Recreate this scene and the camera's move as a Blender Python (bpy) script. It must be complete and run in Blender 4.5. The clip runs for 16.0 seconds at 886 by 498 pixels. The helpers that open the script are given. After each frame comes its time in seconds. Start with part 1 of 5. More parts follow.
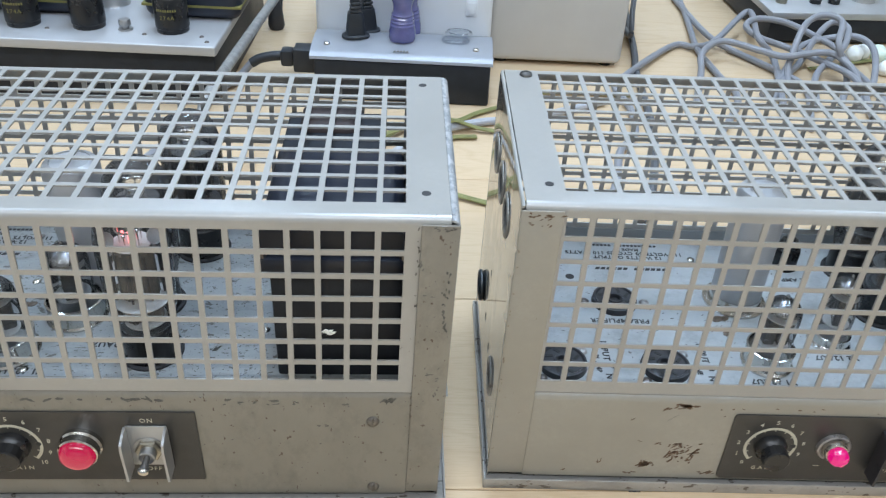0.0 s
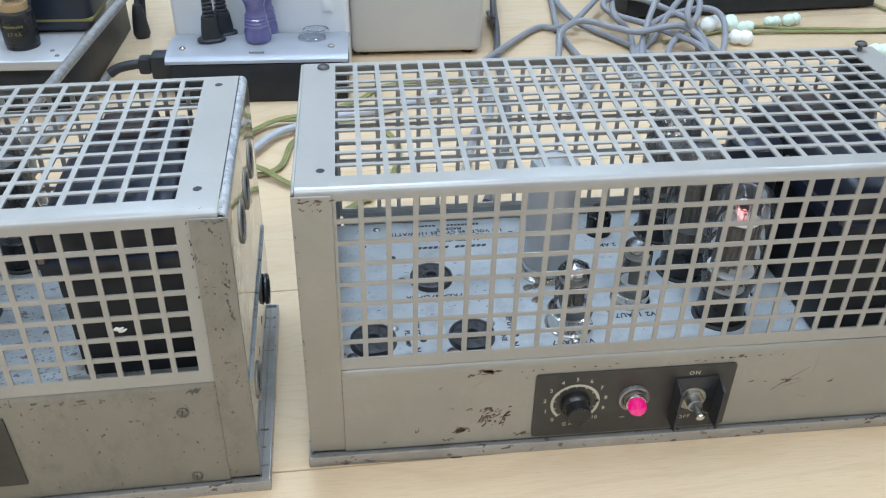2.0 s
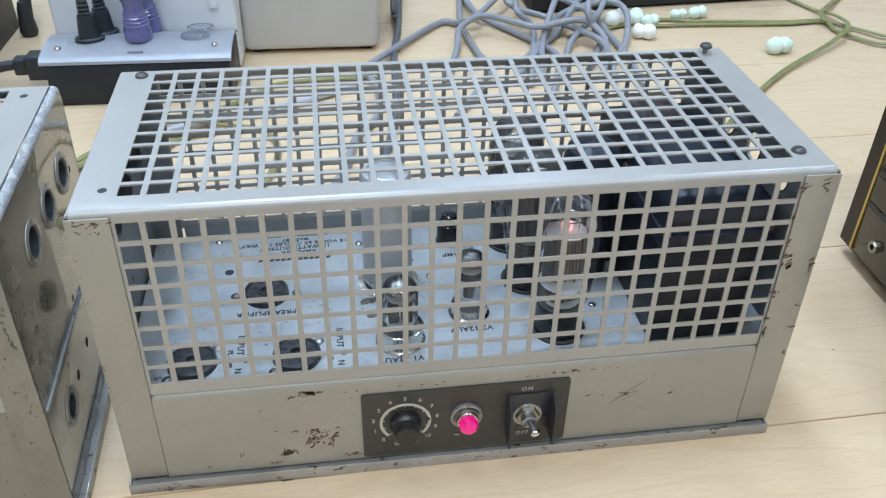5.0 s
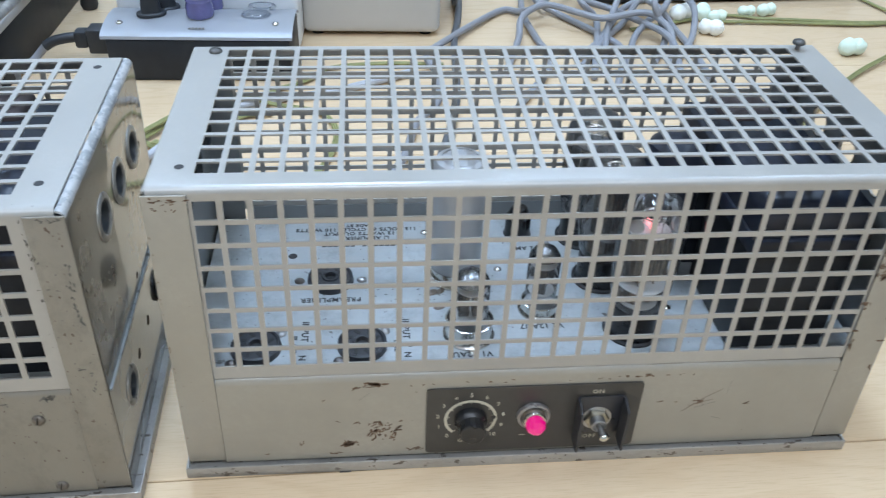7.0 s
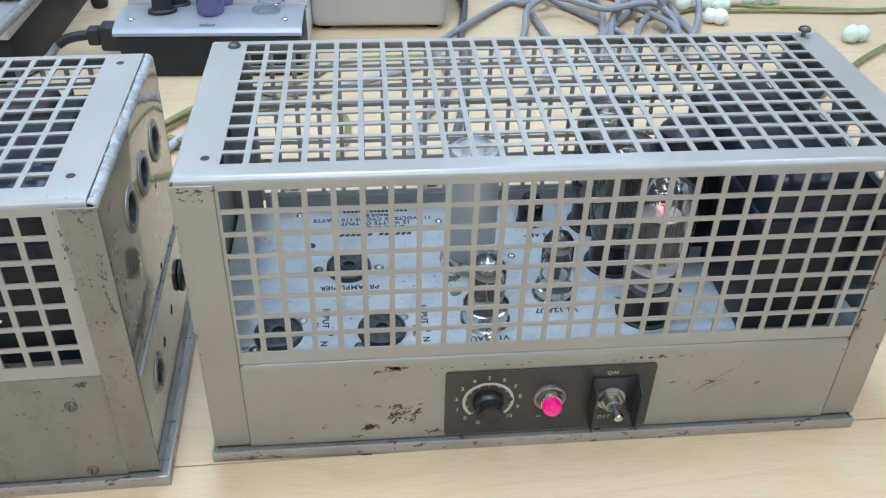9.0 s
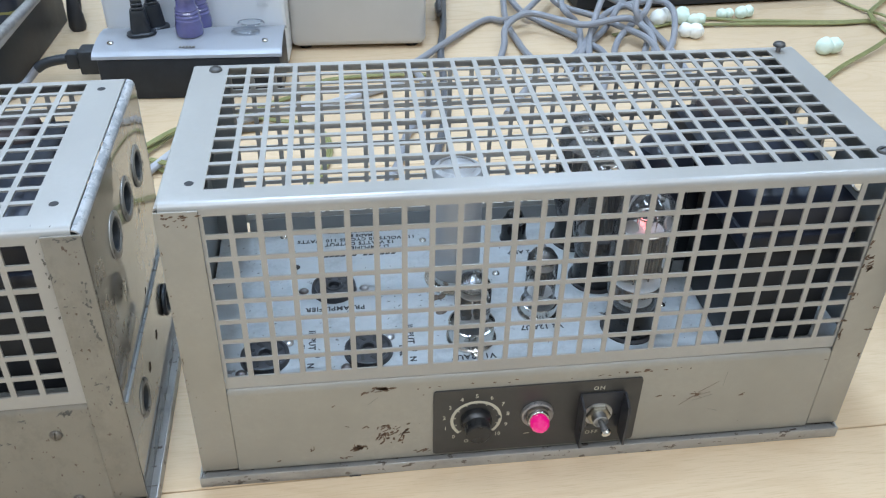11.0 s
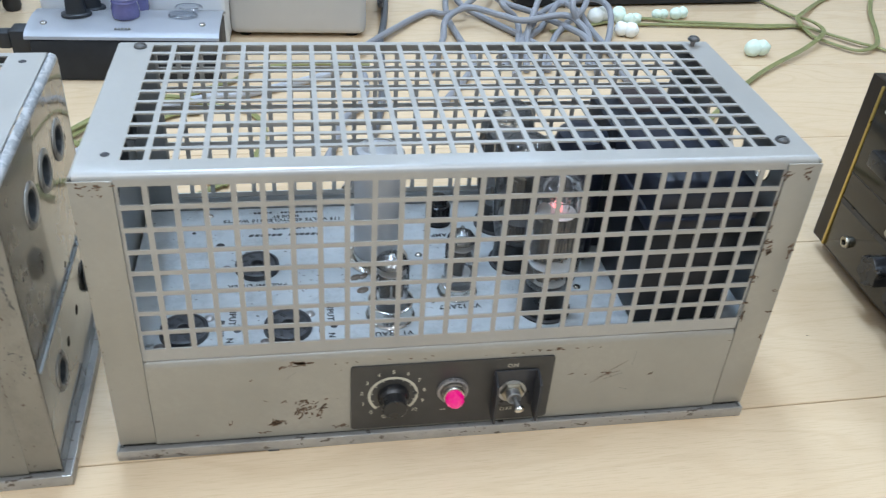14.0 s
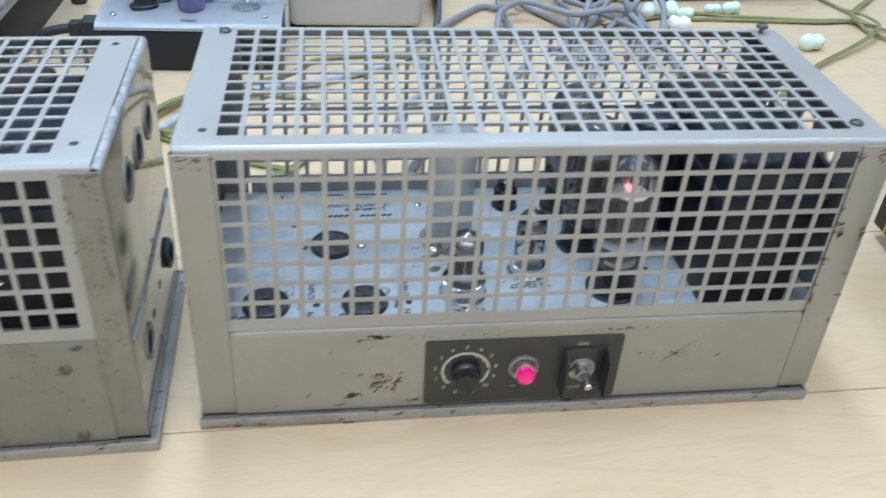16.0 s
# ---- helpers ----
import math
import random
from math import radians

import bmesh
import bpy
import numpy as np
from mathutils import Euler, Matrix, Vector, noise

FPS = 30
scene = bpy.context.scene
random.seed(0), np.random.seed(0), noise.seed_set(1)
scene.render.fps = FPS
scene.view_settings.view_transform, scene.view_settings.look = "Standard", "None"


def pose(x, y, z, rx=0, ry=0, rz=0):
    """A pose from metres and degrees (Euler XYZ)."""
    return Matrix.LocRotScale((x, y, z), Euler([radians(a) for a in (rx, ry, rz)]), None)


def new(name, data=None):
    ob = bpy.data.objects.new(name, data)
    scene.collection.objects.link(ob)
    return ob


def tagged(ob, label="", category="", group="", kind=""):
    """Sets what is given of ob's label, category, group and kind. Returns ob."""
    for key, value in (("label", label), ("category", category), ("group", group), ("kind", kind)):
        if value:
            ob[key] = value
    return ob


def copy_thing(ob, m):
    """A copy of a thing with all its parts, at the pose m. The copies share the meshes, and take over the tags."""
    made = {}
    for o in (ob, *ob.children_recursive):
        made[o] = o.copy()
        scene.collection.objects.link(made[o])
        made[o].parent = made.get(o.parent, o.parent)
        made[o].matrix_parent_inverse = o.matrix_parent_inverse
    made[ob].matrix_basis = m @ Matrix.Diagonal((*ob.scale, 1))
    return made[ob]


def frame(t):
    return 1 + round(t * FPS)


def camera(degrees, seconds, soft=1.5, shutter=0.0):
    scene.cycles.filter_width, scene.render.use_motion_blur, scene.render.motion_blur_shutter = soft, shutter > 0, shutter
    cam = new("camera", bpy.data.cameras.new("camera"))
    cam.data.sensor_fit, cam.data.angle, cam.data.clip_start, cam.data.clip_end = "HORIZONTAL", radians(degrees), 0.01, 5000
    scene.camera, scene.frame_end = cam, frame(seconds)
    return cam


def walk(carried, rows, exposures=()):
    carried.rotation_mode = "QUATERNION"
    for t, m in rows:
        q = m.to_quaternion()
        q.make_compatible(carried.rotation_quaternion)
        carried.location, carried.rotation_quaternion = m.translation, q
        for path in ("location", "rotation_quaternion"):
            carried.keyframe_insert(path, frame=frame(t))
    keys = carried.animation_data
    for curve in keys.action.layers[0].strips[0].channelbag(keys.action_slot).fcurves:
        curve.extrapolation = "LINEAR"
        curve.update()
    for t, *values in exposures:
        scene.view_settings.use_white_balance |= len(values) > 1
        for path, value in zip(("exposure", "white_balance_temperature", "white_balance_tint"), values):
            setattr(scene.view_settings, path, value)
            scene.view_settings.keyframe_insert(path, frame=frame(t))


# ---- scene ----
cam = camera(54.82, 16.0, soft=1.2, shutter=0.7)
PATH = [
    (0.0, -0.0566, -0.3962, 0.4722, 55.164, -2.374, -0.441),
    (0.5, -0.0395, -0.4070, 0.4835, 55.008, -2.092, 0.150),
    (1.0, -0.0114, -0.4220, 0.4781, 55.012, -0.838, -0.801),
    (1.5, 0.0281, -0.4297, 0.4786, 55.022, 0.645, -3.368),
    (2.0, 0.0429, -0.4250, 0.4829, 54.908, -0.514, -5.797),
    (2.5, 0.0426, -0.4231, 0.4839, 54.915, -0.372, -5.849),
    (3.0, 0.0301, -0.4258, 0.4840, 54.703, -0.275, -5.418),
    (3.5, 0.0666, -0.4349, 0.4833, 54.802, 0.436, -6.229),
    (4.0, 0.1195, -0.4085, 0.4798, 54.670, -0.633, -9.197),
    (4.2, 0.1408, -0.4089, 0.4869, 54.581, -0.569, -9.133),
    (6.3, 0.1498, -0.3982, 0.4789, 53.481, -1.774, -5.076),
    (6.5, 0.1394, -0.3955, 0.4753, 53.570, -1.716, -4.916),
    (7.0, 0.1211, -0.3888, 0.4751, 53.381, -1.798, -4.610),
    (7.5, 0.0977, -0.3776, 0.4738, 53.207, -1.887, -4.442),
    (8.0, 0.0984, -0.3861, 0.4784, 53.052, -1.589, -4.599),
    (8.5, 0.1045, -0.3970, 0.4732, 53.008, -1.387, -4.714),
    (9.0, 0.1109, -0.4024, 0.4796, 52.992, -1.058, -4.882),
    (9.2, 0.1105, -0.4062, 0.4826, 52.729, -0.851, -5.041),
    (11.3, 0.1094, -0.3998, 0.4838, 54.114, -0.637, -7.024),
    (11.5, 0.1135, -0.3963, 0.4822, 54.137, -0.435, -7.450),
    (12.0, 0.1207, -0.4039, 0.4801, 54.037, 0.319, -7.911),
    (12.5, 0.1121, -0.4143, 0.4902, 53.914, 0.287, -7.776),
    (13.0, 0.0994, -0.4163, 0.4943, 53.935, -0.702, -7.511),
    (13.5, 0.1057, -0.4152, 0.4880, 54.080, -2.707, -8.979),
    (14.0, 0.1297, -0.4241, 0.4817, 53.994, -3.465, -8.531),
    (14.5, 0.1486, -0.4290, 0.4931, 53.887, -3.572, -7.919),
    (15.0, 0.1445, -0.4248, 0.4892, 53.882, -3.521, -7.350),
    (15.5, 0.1340, -0.4280, 0.4878, 53.907, -2.955, -6.547),
    (16.0, 0.0969, -0.4422, 0.4767, 53.964, -2.794, -6.454),
]
# the camera's own white balance drifts a little bluer on the way
BALANCE = [(0.0, 0.0, 6420, 10), (4.2, 0.0, 6400, 10), (6.3, 0.04, 6150, 10), (8.0, 0.02, 6170, 10), (9.2, 0.02, 6320, 10), (11.3, 0.02, 6250, 10), (12.5, 0.02, 6300, 10), (14.5, 0.02, 6340, 10), (16.0, 0.03, 6150, 10)]
walk(cam, [(t, pose(*p)) for t, *p in PATH], BALANCE)

# ---------------------------------------------------------------- light
world = bpy.data.worlds.new("room_air")
world.use_nodes = True
scene.world = world
world.node_tree.nodes["Background"].inputs[0].default_value = (0.75, 0.82, 0.9, 1)
world.node_tree.nodes["Background"].inputs[1].default_value = 0.15


def ceiling_lamp(x, y, sx, sy, watts, colour):
    data = bpy.data.lights.new("fluorescent_tube_light", "AREA")
    data.shape, data.size, data.size_y, data.energy = "RECTANGLE", sx, sy, watts
    data.color = colour
    lamp = new("fluorescent_tube_light", data)
    lamp.matrix_world = pose(x, y, 2.43)


COOL, WARM = (0.72, 0.955, 1.26), (0.872, 0.965, 1.08)
LAMPS = [(-1.5, 0.55, 0.3, 1.2, 17.5, COOL), (0.0, 0.55, 0.3, 1.2, 35, COOL), (1.5, 0.55, 0.3, 1.2, 14, COOL), (-0.9, 2.3, 0.3, 1.2, 11, COOL), (0.9, 2.3, 0.3, 1.2, 10, COOL), (-1.3, -1.4, 1.2, 0.3, 16, WARM), (0.0, -1.4, 1.2, 0.3, 25, WARM), (1.3, -1.4, 1.2, 0.3, 14.5, WARM)]
for row in LAMPS:
    ceiling_lamp(*row)


# ---------------------------------------------------------------- materials
def material(name):
    m = bpy.data.materials.new(name)
    m.use_nodes = True
    nt = m.node_tree
    return m, nt, nt.nodes["Principled BSDF"]


def node(nt, kind, **inputs):
    n = nt.nodes.new(kind)
    for k, v in inputs.items():
        n.inputs[k.replace("_", " ")].default_value = v
    return n


def mix_colour(nt, fac, a, b):
    n = nt.nodes.new("ShaderNodeMix")
    n.data_type = "RGBA"
    for sock, v in ((n.inputs[0], fac), (n.inputs[6], a), (n.inputs[7], b)):
        if isinstance(v, (tuple, float, int)):
            sock.default_value = v
        else:
            nt.links.new(v, sock)
    return n.outputs[2]


def ramp(nt, fac, lo, hi, a=(0, 0, 0, 1), b=(1, 1, 1, 1)):
    n = nt.nodes.new("ShaderNodeValToRGB")
    n.color_ramp.elements[0].position, n.color_ramp.elements[1].position = lo, hi
    n.color_ramp.elements[0].color, n.color_ramp.elements[1].color = a, b
    nt.links.new(fac, n.inputs[0])
    return n.outputs[0]


def noise_tex(nt, scale, detail=4, rough=0.55, vec=None):
    n = node(nt, "ShaderNodeTexNoise", Scale=scale, Detail=detail, Roughness=rough)
    if vec is None:
        vec = nt.nodes.new("ShaderNodeTexCoord").outputs["Object"]
    nt.links.new(vec, n.inputs["Vector"])
    return n.outputs["Fac"]


def bump(nt, bsdf, height, strength, distance):
    n = node(nt, "ShaderNodeBump", Strength=strength, Distance=distance)
    nt.links.new(height, n.inputs["Height"])
    nt.links.new(n.outputs[0], bsdf.inputs["Normal"])


def c4(c):
    return (c[0], c[1], c[2], 1)


def surface(name, colour, rough=0.5, metal=0.0, var=0.12, scale=60, grain=900, bumps=0.08, coat=0.0, spec=0.5):
    """A plain surface with colour drift at two sizes, fine relief and uneven gloss."""
    m, nt, b = material(name)
    big, small = noise_tex(nt, scale), noise_tex(nt, grain, 3)
    dark = tuple(v * (1 - var) for v in colour)
    light = tuple(min(1, v * (1 + var)) for v in colour)
    base = mix_colour(nt, ramp(nt, big, 0.3, 0.7), c4(dark), c4(light))
    base = mix_colour(nt, ramp(nt, small, 0.35, 0.75), base, c4(colour))
    nt.links.new(base, b.inputs["Base Color"])
    r = node(nt, "ShaderNodeMapRange")
    r.inputs["To Min"].default_value, r.inputs["To Max"].default_value = max(0.02, rough - 0.08), rough + 0.1
    nt.links.new(big, r.inputs[0])
    nt.links.new(r.outputs[0], b.inputs["Roughness"])
    b.inputs["Metallic"].default_value = metal
    b.inputs["Coat Weight"].default_value = coat
    b.inputs["Specular IOR Level"].default_value = spec
    bump(nt, b, small, bumps, 0.0006)
    return m


def worn_paint(name, colour, chip=(0.09, 0.06, 0.04), amount=0.71, rough=0.34, chip_scale=55, stretch=(1, 1, 1), chip_metal=0.0, specks=0.0, mottle=(0.82, 1.1)):
    """Old enamel: dirt drift, fine orange peel, and small chips down to what lies beneath."""
    m, nt, b = material(name)
    tc = nt.nodes.new("ShaderNodeTexCoord").outputs["Object"]
    mp = nt.nodes.new("ShaderNodeMapping")
    mp.inputs["Scale"].default_value = stretch
    nt.links.new(tc, mp.inputs[0])
    v = mp.outputs[0]
    drift, fine, spots = noise_tex(nt, 14, 5, 0.6, v), noise_tex(nt, 700, 3, 0.5, v), noise_tex(nt, chip_scale, 6, 0.62, v)
    base = mix_colour(nt, ramp(nt, drift, 0.3, 0.72), c4(tuple(k * mottle[0] for k in colour)), c4(tuple(k * mottle[1] for k in colour)))
    base = mix_colour(nt, ramp(nt, noise_tex(nt, 240, 6, 0.8, v), 0.35, 0.75), base, c4(tuple(k * 0.9 for k in colour)))
    mask = ramp(nt, spots, amount, amount + 0.02)
    base = mix_colour(nt, mask, base, c4(chip))
    if specks:
        grime = noise_tex(nt, 38, 8, 0.75, v)
        base = mix_colour(nt, ramp(nt, grime, 0.5, 0.8), base, c4(tuple(k * 0.55 for k in colour)))
        base = mix_colour(nt, ramp(nt, noise_tex(nt, 330, 2, 0.5, v), specks, specks + 0.03), base, c4(chip))
    nt.links.new(base, b.inputs["Base Color"])
    rr = node(nt, "ShaderNodeMapRange")
    rr.inputs["To Min"].default_value, rr.inputs["To Max"].default_value = rough - 0.1, rough + 0.14
    nt.links.new(drift, rr.inputs[0])
    nt.links.new(rr.outputs[0], b.inputs["Roughness"])
    if chip_metal:
        nt.links.new(mask, b.inputs["Metallic"])
    add = nt.nodes.new("ShaderNodeMath")
    add.operation = "SUBTRACT"
    nt.links.new(fine, add.inputs[0])
    nt.links.new(mask, add.inputs[1])
    bump(nt, b, add.outputs[0], 0.12, 0.0004)
    return m


def wood_planks(name, light, dark):
    """Pale laminate: soft tone drift along the boards, fine pores and arched growth lines."""
    m, nt, b = material(name)
    tc = nt.nodes.new("ShaderNodeTexCoord").outputs["Object"]
    info = nt.nodes.new("ShaderNodeObjectInfo").outputs["Random"]
    off = nt.nodes.new("ShaderNodeVectorMath")
    off.operation = "MULTIPLY_ADD"
    comb = nt.nodes.new("ShaderNodeCombineXYZ")
    for i in range(3):
        nt.links.new(info, comb.inputs[i])
    nt.links.new(comb.outputs[0], off.inputs[0])
    off.inputs[1].default_value = (7.0, 3.0, 1.0)
    nt.links.new(tc, off.inputs[2])

    def along(y):
        mp = nt.nodes.new("ShaderNodeMapping")
        mp.inputs["Scale"].default_value = (1.0, y, 1.0)
        nt.links.new(off.outputs[0], mp.inputs[0])
        return mp.outputs[0]

    wide, pores, arch = noise_tex(nt, 2.0, 3, 0.5, along(6.0)), noise_tex(nt, 42, 4, 0.65, along(24.0)), noise_tex(nt, 1.6, 2, 0.45, along(5.0))
    rings = nt.nodes.new("ShaderNodeMath")
    rings.operation, rings.inputs[1].default_value = "MULTIPLY", 110.0
    nt.links.new(arch, rings.inputs[0])
    wave = nt.nodes.new("ShaderNodeMath")
    wave.operation = "SINE"
    nt.links.new(rings.outputs[0], wave.inputs[0])
    c = mix_colour(nt, ramp(nt, wide, 0.3, 0.75), c4(light), c4(dark))
    line = ramp(nt, wave.outputs[0], 0.6, 1.0, (0, 0, 0, 1), (0.22, 0.22, 0.22, 1))
    c = mix_colour(nt, line, c, c4(tuple(k * f for k, f in zip(dark, (0.86, 0.8, 0.72)))))
    c = mix_colour(nt, ramp(nt, pores, 0.5, 0.8, (0, 0, 0, 1), (0.75, 0.75, 0.75, 1)), c, c4(tuple(k * f for k, f in zip(dark, (0.82, 0.78, 0.72)))))
    hue = nt.nodes.new("ShaderNodeHueSaturation")
    vr = node(nt, "ShaderNodeMapRange")
    vr.inputs["To Min"].default_value, vr.inputs["To Max"].default_value = 0.95, 1.05
    nt.links.new(info, vr.inputs[0])
    nt.links.new(vr.outputs[0], hue.inputs["Value"])
    nt.links.new(c, hue.inputs["Color"])
    nt.links.new(hue.outputs[0], b.inputs["Base Color"])
    b.inputs["Roughness"].default_value = 0.19
    b.inputs["Specular IOR Level"].default_value = 0.4
    bump(nt, b, pores, 0.05, 0.0005)
    return m


def clear_glass(name, tint=(0.93, 0.95, 0.95), rough=0.03, ior=1.5, haze=0.0):
    """Thin glass wall: clear through, with Fresnel gloss."""
    m = bpy.data.materials.new(name)
    m.use_nodes = True
    nt = m.node_tree
    nt.nodes.remove(nt.nodes["Principled BSDF"])
    out = nt.nodes["Material Output"]
    tr, gl, fr, mx = (nt.nodes.new("ShaderNode" + k) for k in ("BsdfTransparent", "BsdfGlossy", "Fresnel", "MixShader"))
    tr.inputs[0].default_value = c4(tint)
    gl.inputs["Roughness"].default_value = rough
    fr.inputs["IOR"].default_value = ior
    nt.links.new(fr.outputs[0], mx.inputs[0])
    nt.links.new(tr.outputs[0], mx.inputs[1])
    nt.links.new(gl.outputs[0], mx.inputs[2])
    last = mx.outputs[0]
    # Pale diffuse veil mixed in, standing in for the sheen on the domes.
    if haze:
        film, veil = nt.nodes.new("ShaderNodeBsdfDiffuse"), nt.nodes.new("ShaderNodeMixShader")
        film.inputs[0].default_value = (0.75, 0.76, 0.78, 1)
        amount = node(nt, "ShaderNodeMapRange")
        amount.inputs["To Min"].default_value, amount.inputs["To Max"].default_value = haze * 0.5, haze * 1.5
        nt.links.new(noise_tex(nt, 130, 5, 0.6), amount.inputs[0])
        nt.links.new(amount.outputs[0], veil.inputs[0])
        nt.links.new(last, veil.inputs[1])
        nt.links.new(film.outputs[0], veil.inputs[2])
        last = veil.outputs[0]
    nt.links.new(last, out.inputs[0])
    return m


def rubbed_edge(name, colour, pale, dirt):
    """A lip rubbed pale in small streaks, with fine dark nicks."""
    m, nt, b = material(name)
    tc = nt.nodes.new("ShaderNodeTexCoord").outputs["Object"]
    mp = nt.nodes.new("ShaderNodeMapping")
    mp.inputs["Scale"].default_value = (1.0, 0.55, 1.0)
    nt.links.new(tc, mp.inputs[0])
    v = mp.outputs[0]
    rub, nick, drift = noise_tex(nt, 150, 9, 0.72, v), noise_tex(nt, 420, 5, 0.65, v), noise_tex(nt, 45, 4, 0.6, v)
    base = mix_colour(nt, ramp(nt, drift, 0.35, 0.7), c4(colour), c4(tuple(k * 1.25 for k in colour)))
    base = mix_colour(nt, ramp(nt, rub, 0.47, 0.53), base, c4(pale))
    base = mix_colour(nt, ramp(nt, nick, 0.63, 0.68), base, c4(dirt))
    nt.links.new(base, b.inputs["Base Color"])
    b.inputs["Roughness"].default_value = 0.36
    b.inputs["Metallic"].default_value = 0.25
    bump(nt, b, rub, 0.15, 0.0004)
    return m


def glow(name, colour, strength, base=(0.5, 0.02, 0.06)):
    m, nt, b = material(name)
    b.inputs["Base Color"].default_value = c4(base)
    b.inputs["Roughness"].default_value = 0.12
    b.inputs["Coat Weight"].default_value = 0.8
    b.inputs["Emission Color"].default_value = c4(colour)
    b.inputs["Emission Strength"].default_value = strength
    return m


GREY = worn_paint("grey_enamel", (0.345, 0.32, 0.268), amount=0.735)
GREY_OLD = worn_paint("browned_grey_enamel", (0.255, 0.233, 0.192), amount=0.715, specks=0.7, stretch=(1, 1, 0.6), mottle=(0.74, 1.1))
GREY_LID = worn_paint("grey_lid_enamel", (0.348, 0.34, 0.318), amount=0.8, rough=0.38)
for paint, weight, gloss in ((GREY, 0.55, 0.17), (GREY_OLD, 0.35, 0.2), (GREY_LID, 1.0, 0.3)):
    shade = paint.node_tree.nodes["Principled BSDF"]
    shade.inputs["Coat Weight"].default_value, shade.inputs["Coat Roughness"].default_value = weight, gloss
GREY_LID.node_tree.nodes["Principled BSDF"].inputs["Coat IOR"].default_value = 1.75
GREY_EDGE = rubbed_edge("rubbed_grey_edge", (0.31, 0.325, 0.34), (0.52, 0.53, 0.535), (0.15, 0.15, 0.15))
CLEAN_EDGE = worn_paint("grey_lip_enamel", (0.43, 0.425, 0.4), chip=(0.12, 0.11, 0.1), amount=0.68, rough=0.3, chip_scale=160, specks=0.69)
# Darker than the front; mottle carries dirt and blurred dark reflections as colour.
GREY_SIDE = worn_paint("glossy_grey_side_dark_reflections", (0.135, 0.119, 0.093), amount=0.7, rough=0.26, specks=0.68, mottle=(0.5, 1.15))
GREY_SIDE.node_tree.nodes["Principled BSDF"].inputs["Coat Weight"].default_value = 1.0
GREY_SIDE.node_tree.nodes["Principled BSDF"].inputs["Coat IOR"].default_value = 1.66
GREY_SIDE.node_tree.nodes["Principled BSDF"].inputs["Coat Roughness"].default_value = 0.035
TRAY = worn_paint("tray_metal", (0.43, 0.415, 0.385), chip=(0.13, 0.11, 0.09), amount=0.6, rough=0.3, chip_scale=140, stretch=(0.5, 1, 1), specks=0.7)
TRAY.node_tree.nodes["Principled BSDF"].inputs["Metallic"].default_value = 0.35
RUBBER = surface("grey_black_rubber", (0.042, 0.05, 0.058), 0.35, 0, 0.25, 120)
BROWN_SCRATCH = surface("rust_scratch", (0.18, 0.13, 0.1), 0.7)
DECK = worn_paint("pale_blue_deck", (0.5, 0.538, 0.555), chip=(0.12, 0.105, 0.09), amount=0.69, rough=0.5, chip_scale=80, specks=0.72)
DECK_DIRTY = worn_paint("stained_deck", (0.37, 0.39, 0.39), chip=(0.14, 0.135, 0.12), amount=0.6, rough=0.55, chip_scale=110, stretch=(1, 2, 1), specks=0.66)
INSIDE = worn_paint("blue_grey_inside", (0.25, 0.268, 0.278), chip=(0.1, 0.1, 0.1), amount=0.74, rough=0.5)
BEZEL = surface("clouded_nickel", (0.34, 0.32, 0.31), 0.28, 0.6, 0.2, 200)
CHIPS = surface("bare_rusty_steel", (0.135, 0.085, 0.055), 0.7, var=0.4, scale=300)
GRIME = surface("dark_grime", (0.11, 0.106, 0.096), 0.75, var=0.4, scale=300)
SCRATCH = surface("scratched_paint", (0.19, 0.178, 0.155), 0.6)
PLATE = surface("dark_bronze_plate", (0.044, 0.042, 0.039), 0.35, 0.0, 0.2, 90, 1500)
CREAM = surface("cream_ink", (0.55, 0.52, 0.42), 0.6)
INK = surface("black_ink", (0.03, 0.03, 0.032), 0.6)
BLACK = surface("black_bakelite", (0.014, 0.014, 0.015), 0.28, 0, 0.3, 80, 1200)
GLOSSY_BLACK = surface("polished_bakelite", (0.013, 0.013, 0.014), 0.12, 0, 0.2, 80, 1200, 0.03)
# Both enamels are black; cool sheen and haze are put in as lifted blue.
BLACK_DULL = surface("black_enamel", (0.022, 0.0245, 0.0295), 0.42, 0, 0.3, 50, 900, 0.15, spec=0.3)
BLACK_GLOSS = surface("black_enamel_blue_sheen", (0.021, 0.026, 0.041), 0.34, 0, 0.25, 50, 900, 0.1, spec=0.4)
CORE = surface("laminated_iron", (0.02, 0.024, 0.032), 0.5, 0.0, 0.3, spec=0.35)
PAPER = surface("brown_winding_paper", (0.062, 0.046, 0.045), 0.7)
CHROME = surface("worn_chrome", (0.62, 0.61, 0.58), 0.16, 1.0, 0.1, 200)
TIN = surface("dull_tin", (0.44, 0.44, 0.44), 0.32, 0.85, 0.15, 200)
BRASS = surface("dull_brass_nut", (0.38, 0.36, 0.3), 0.32, 1.0, 0.2, 200)
SCREW = surface("dull_grey_screw", (0.1, 0.098, 0.095), 0.5, 0.4, 0.5, 400)
TARNISHED = surface("tarnished_screw", (0.17, 0.155, 0.135), 0.4, 0.6, 0.4, 300)
STEEL = surface("dark_screw_steel", (0.22, 0.2, 0.19), 0.42, 1.0, 0.3, 300)
ALU = surface("aluminium_sheet", (0.47, 0.475, 0.48), 0.42, 0.7, 0.08, 40, 1400)
ALU_CAN = surface("aluminium_can", (0.5, 0.51, 0.525), 0.45, 0.35, 0.08, 50, 1400)
ALU_STRIP = surface("matt_aluminium", (0.37, 0.385, 0.415), 0.5, 0.45, 0.05, 30, 1600)
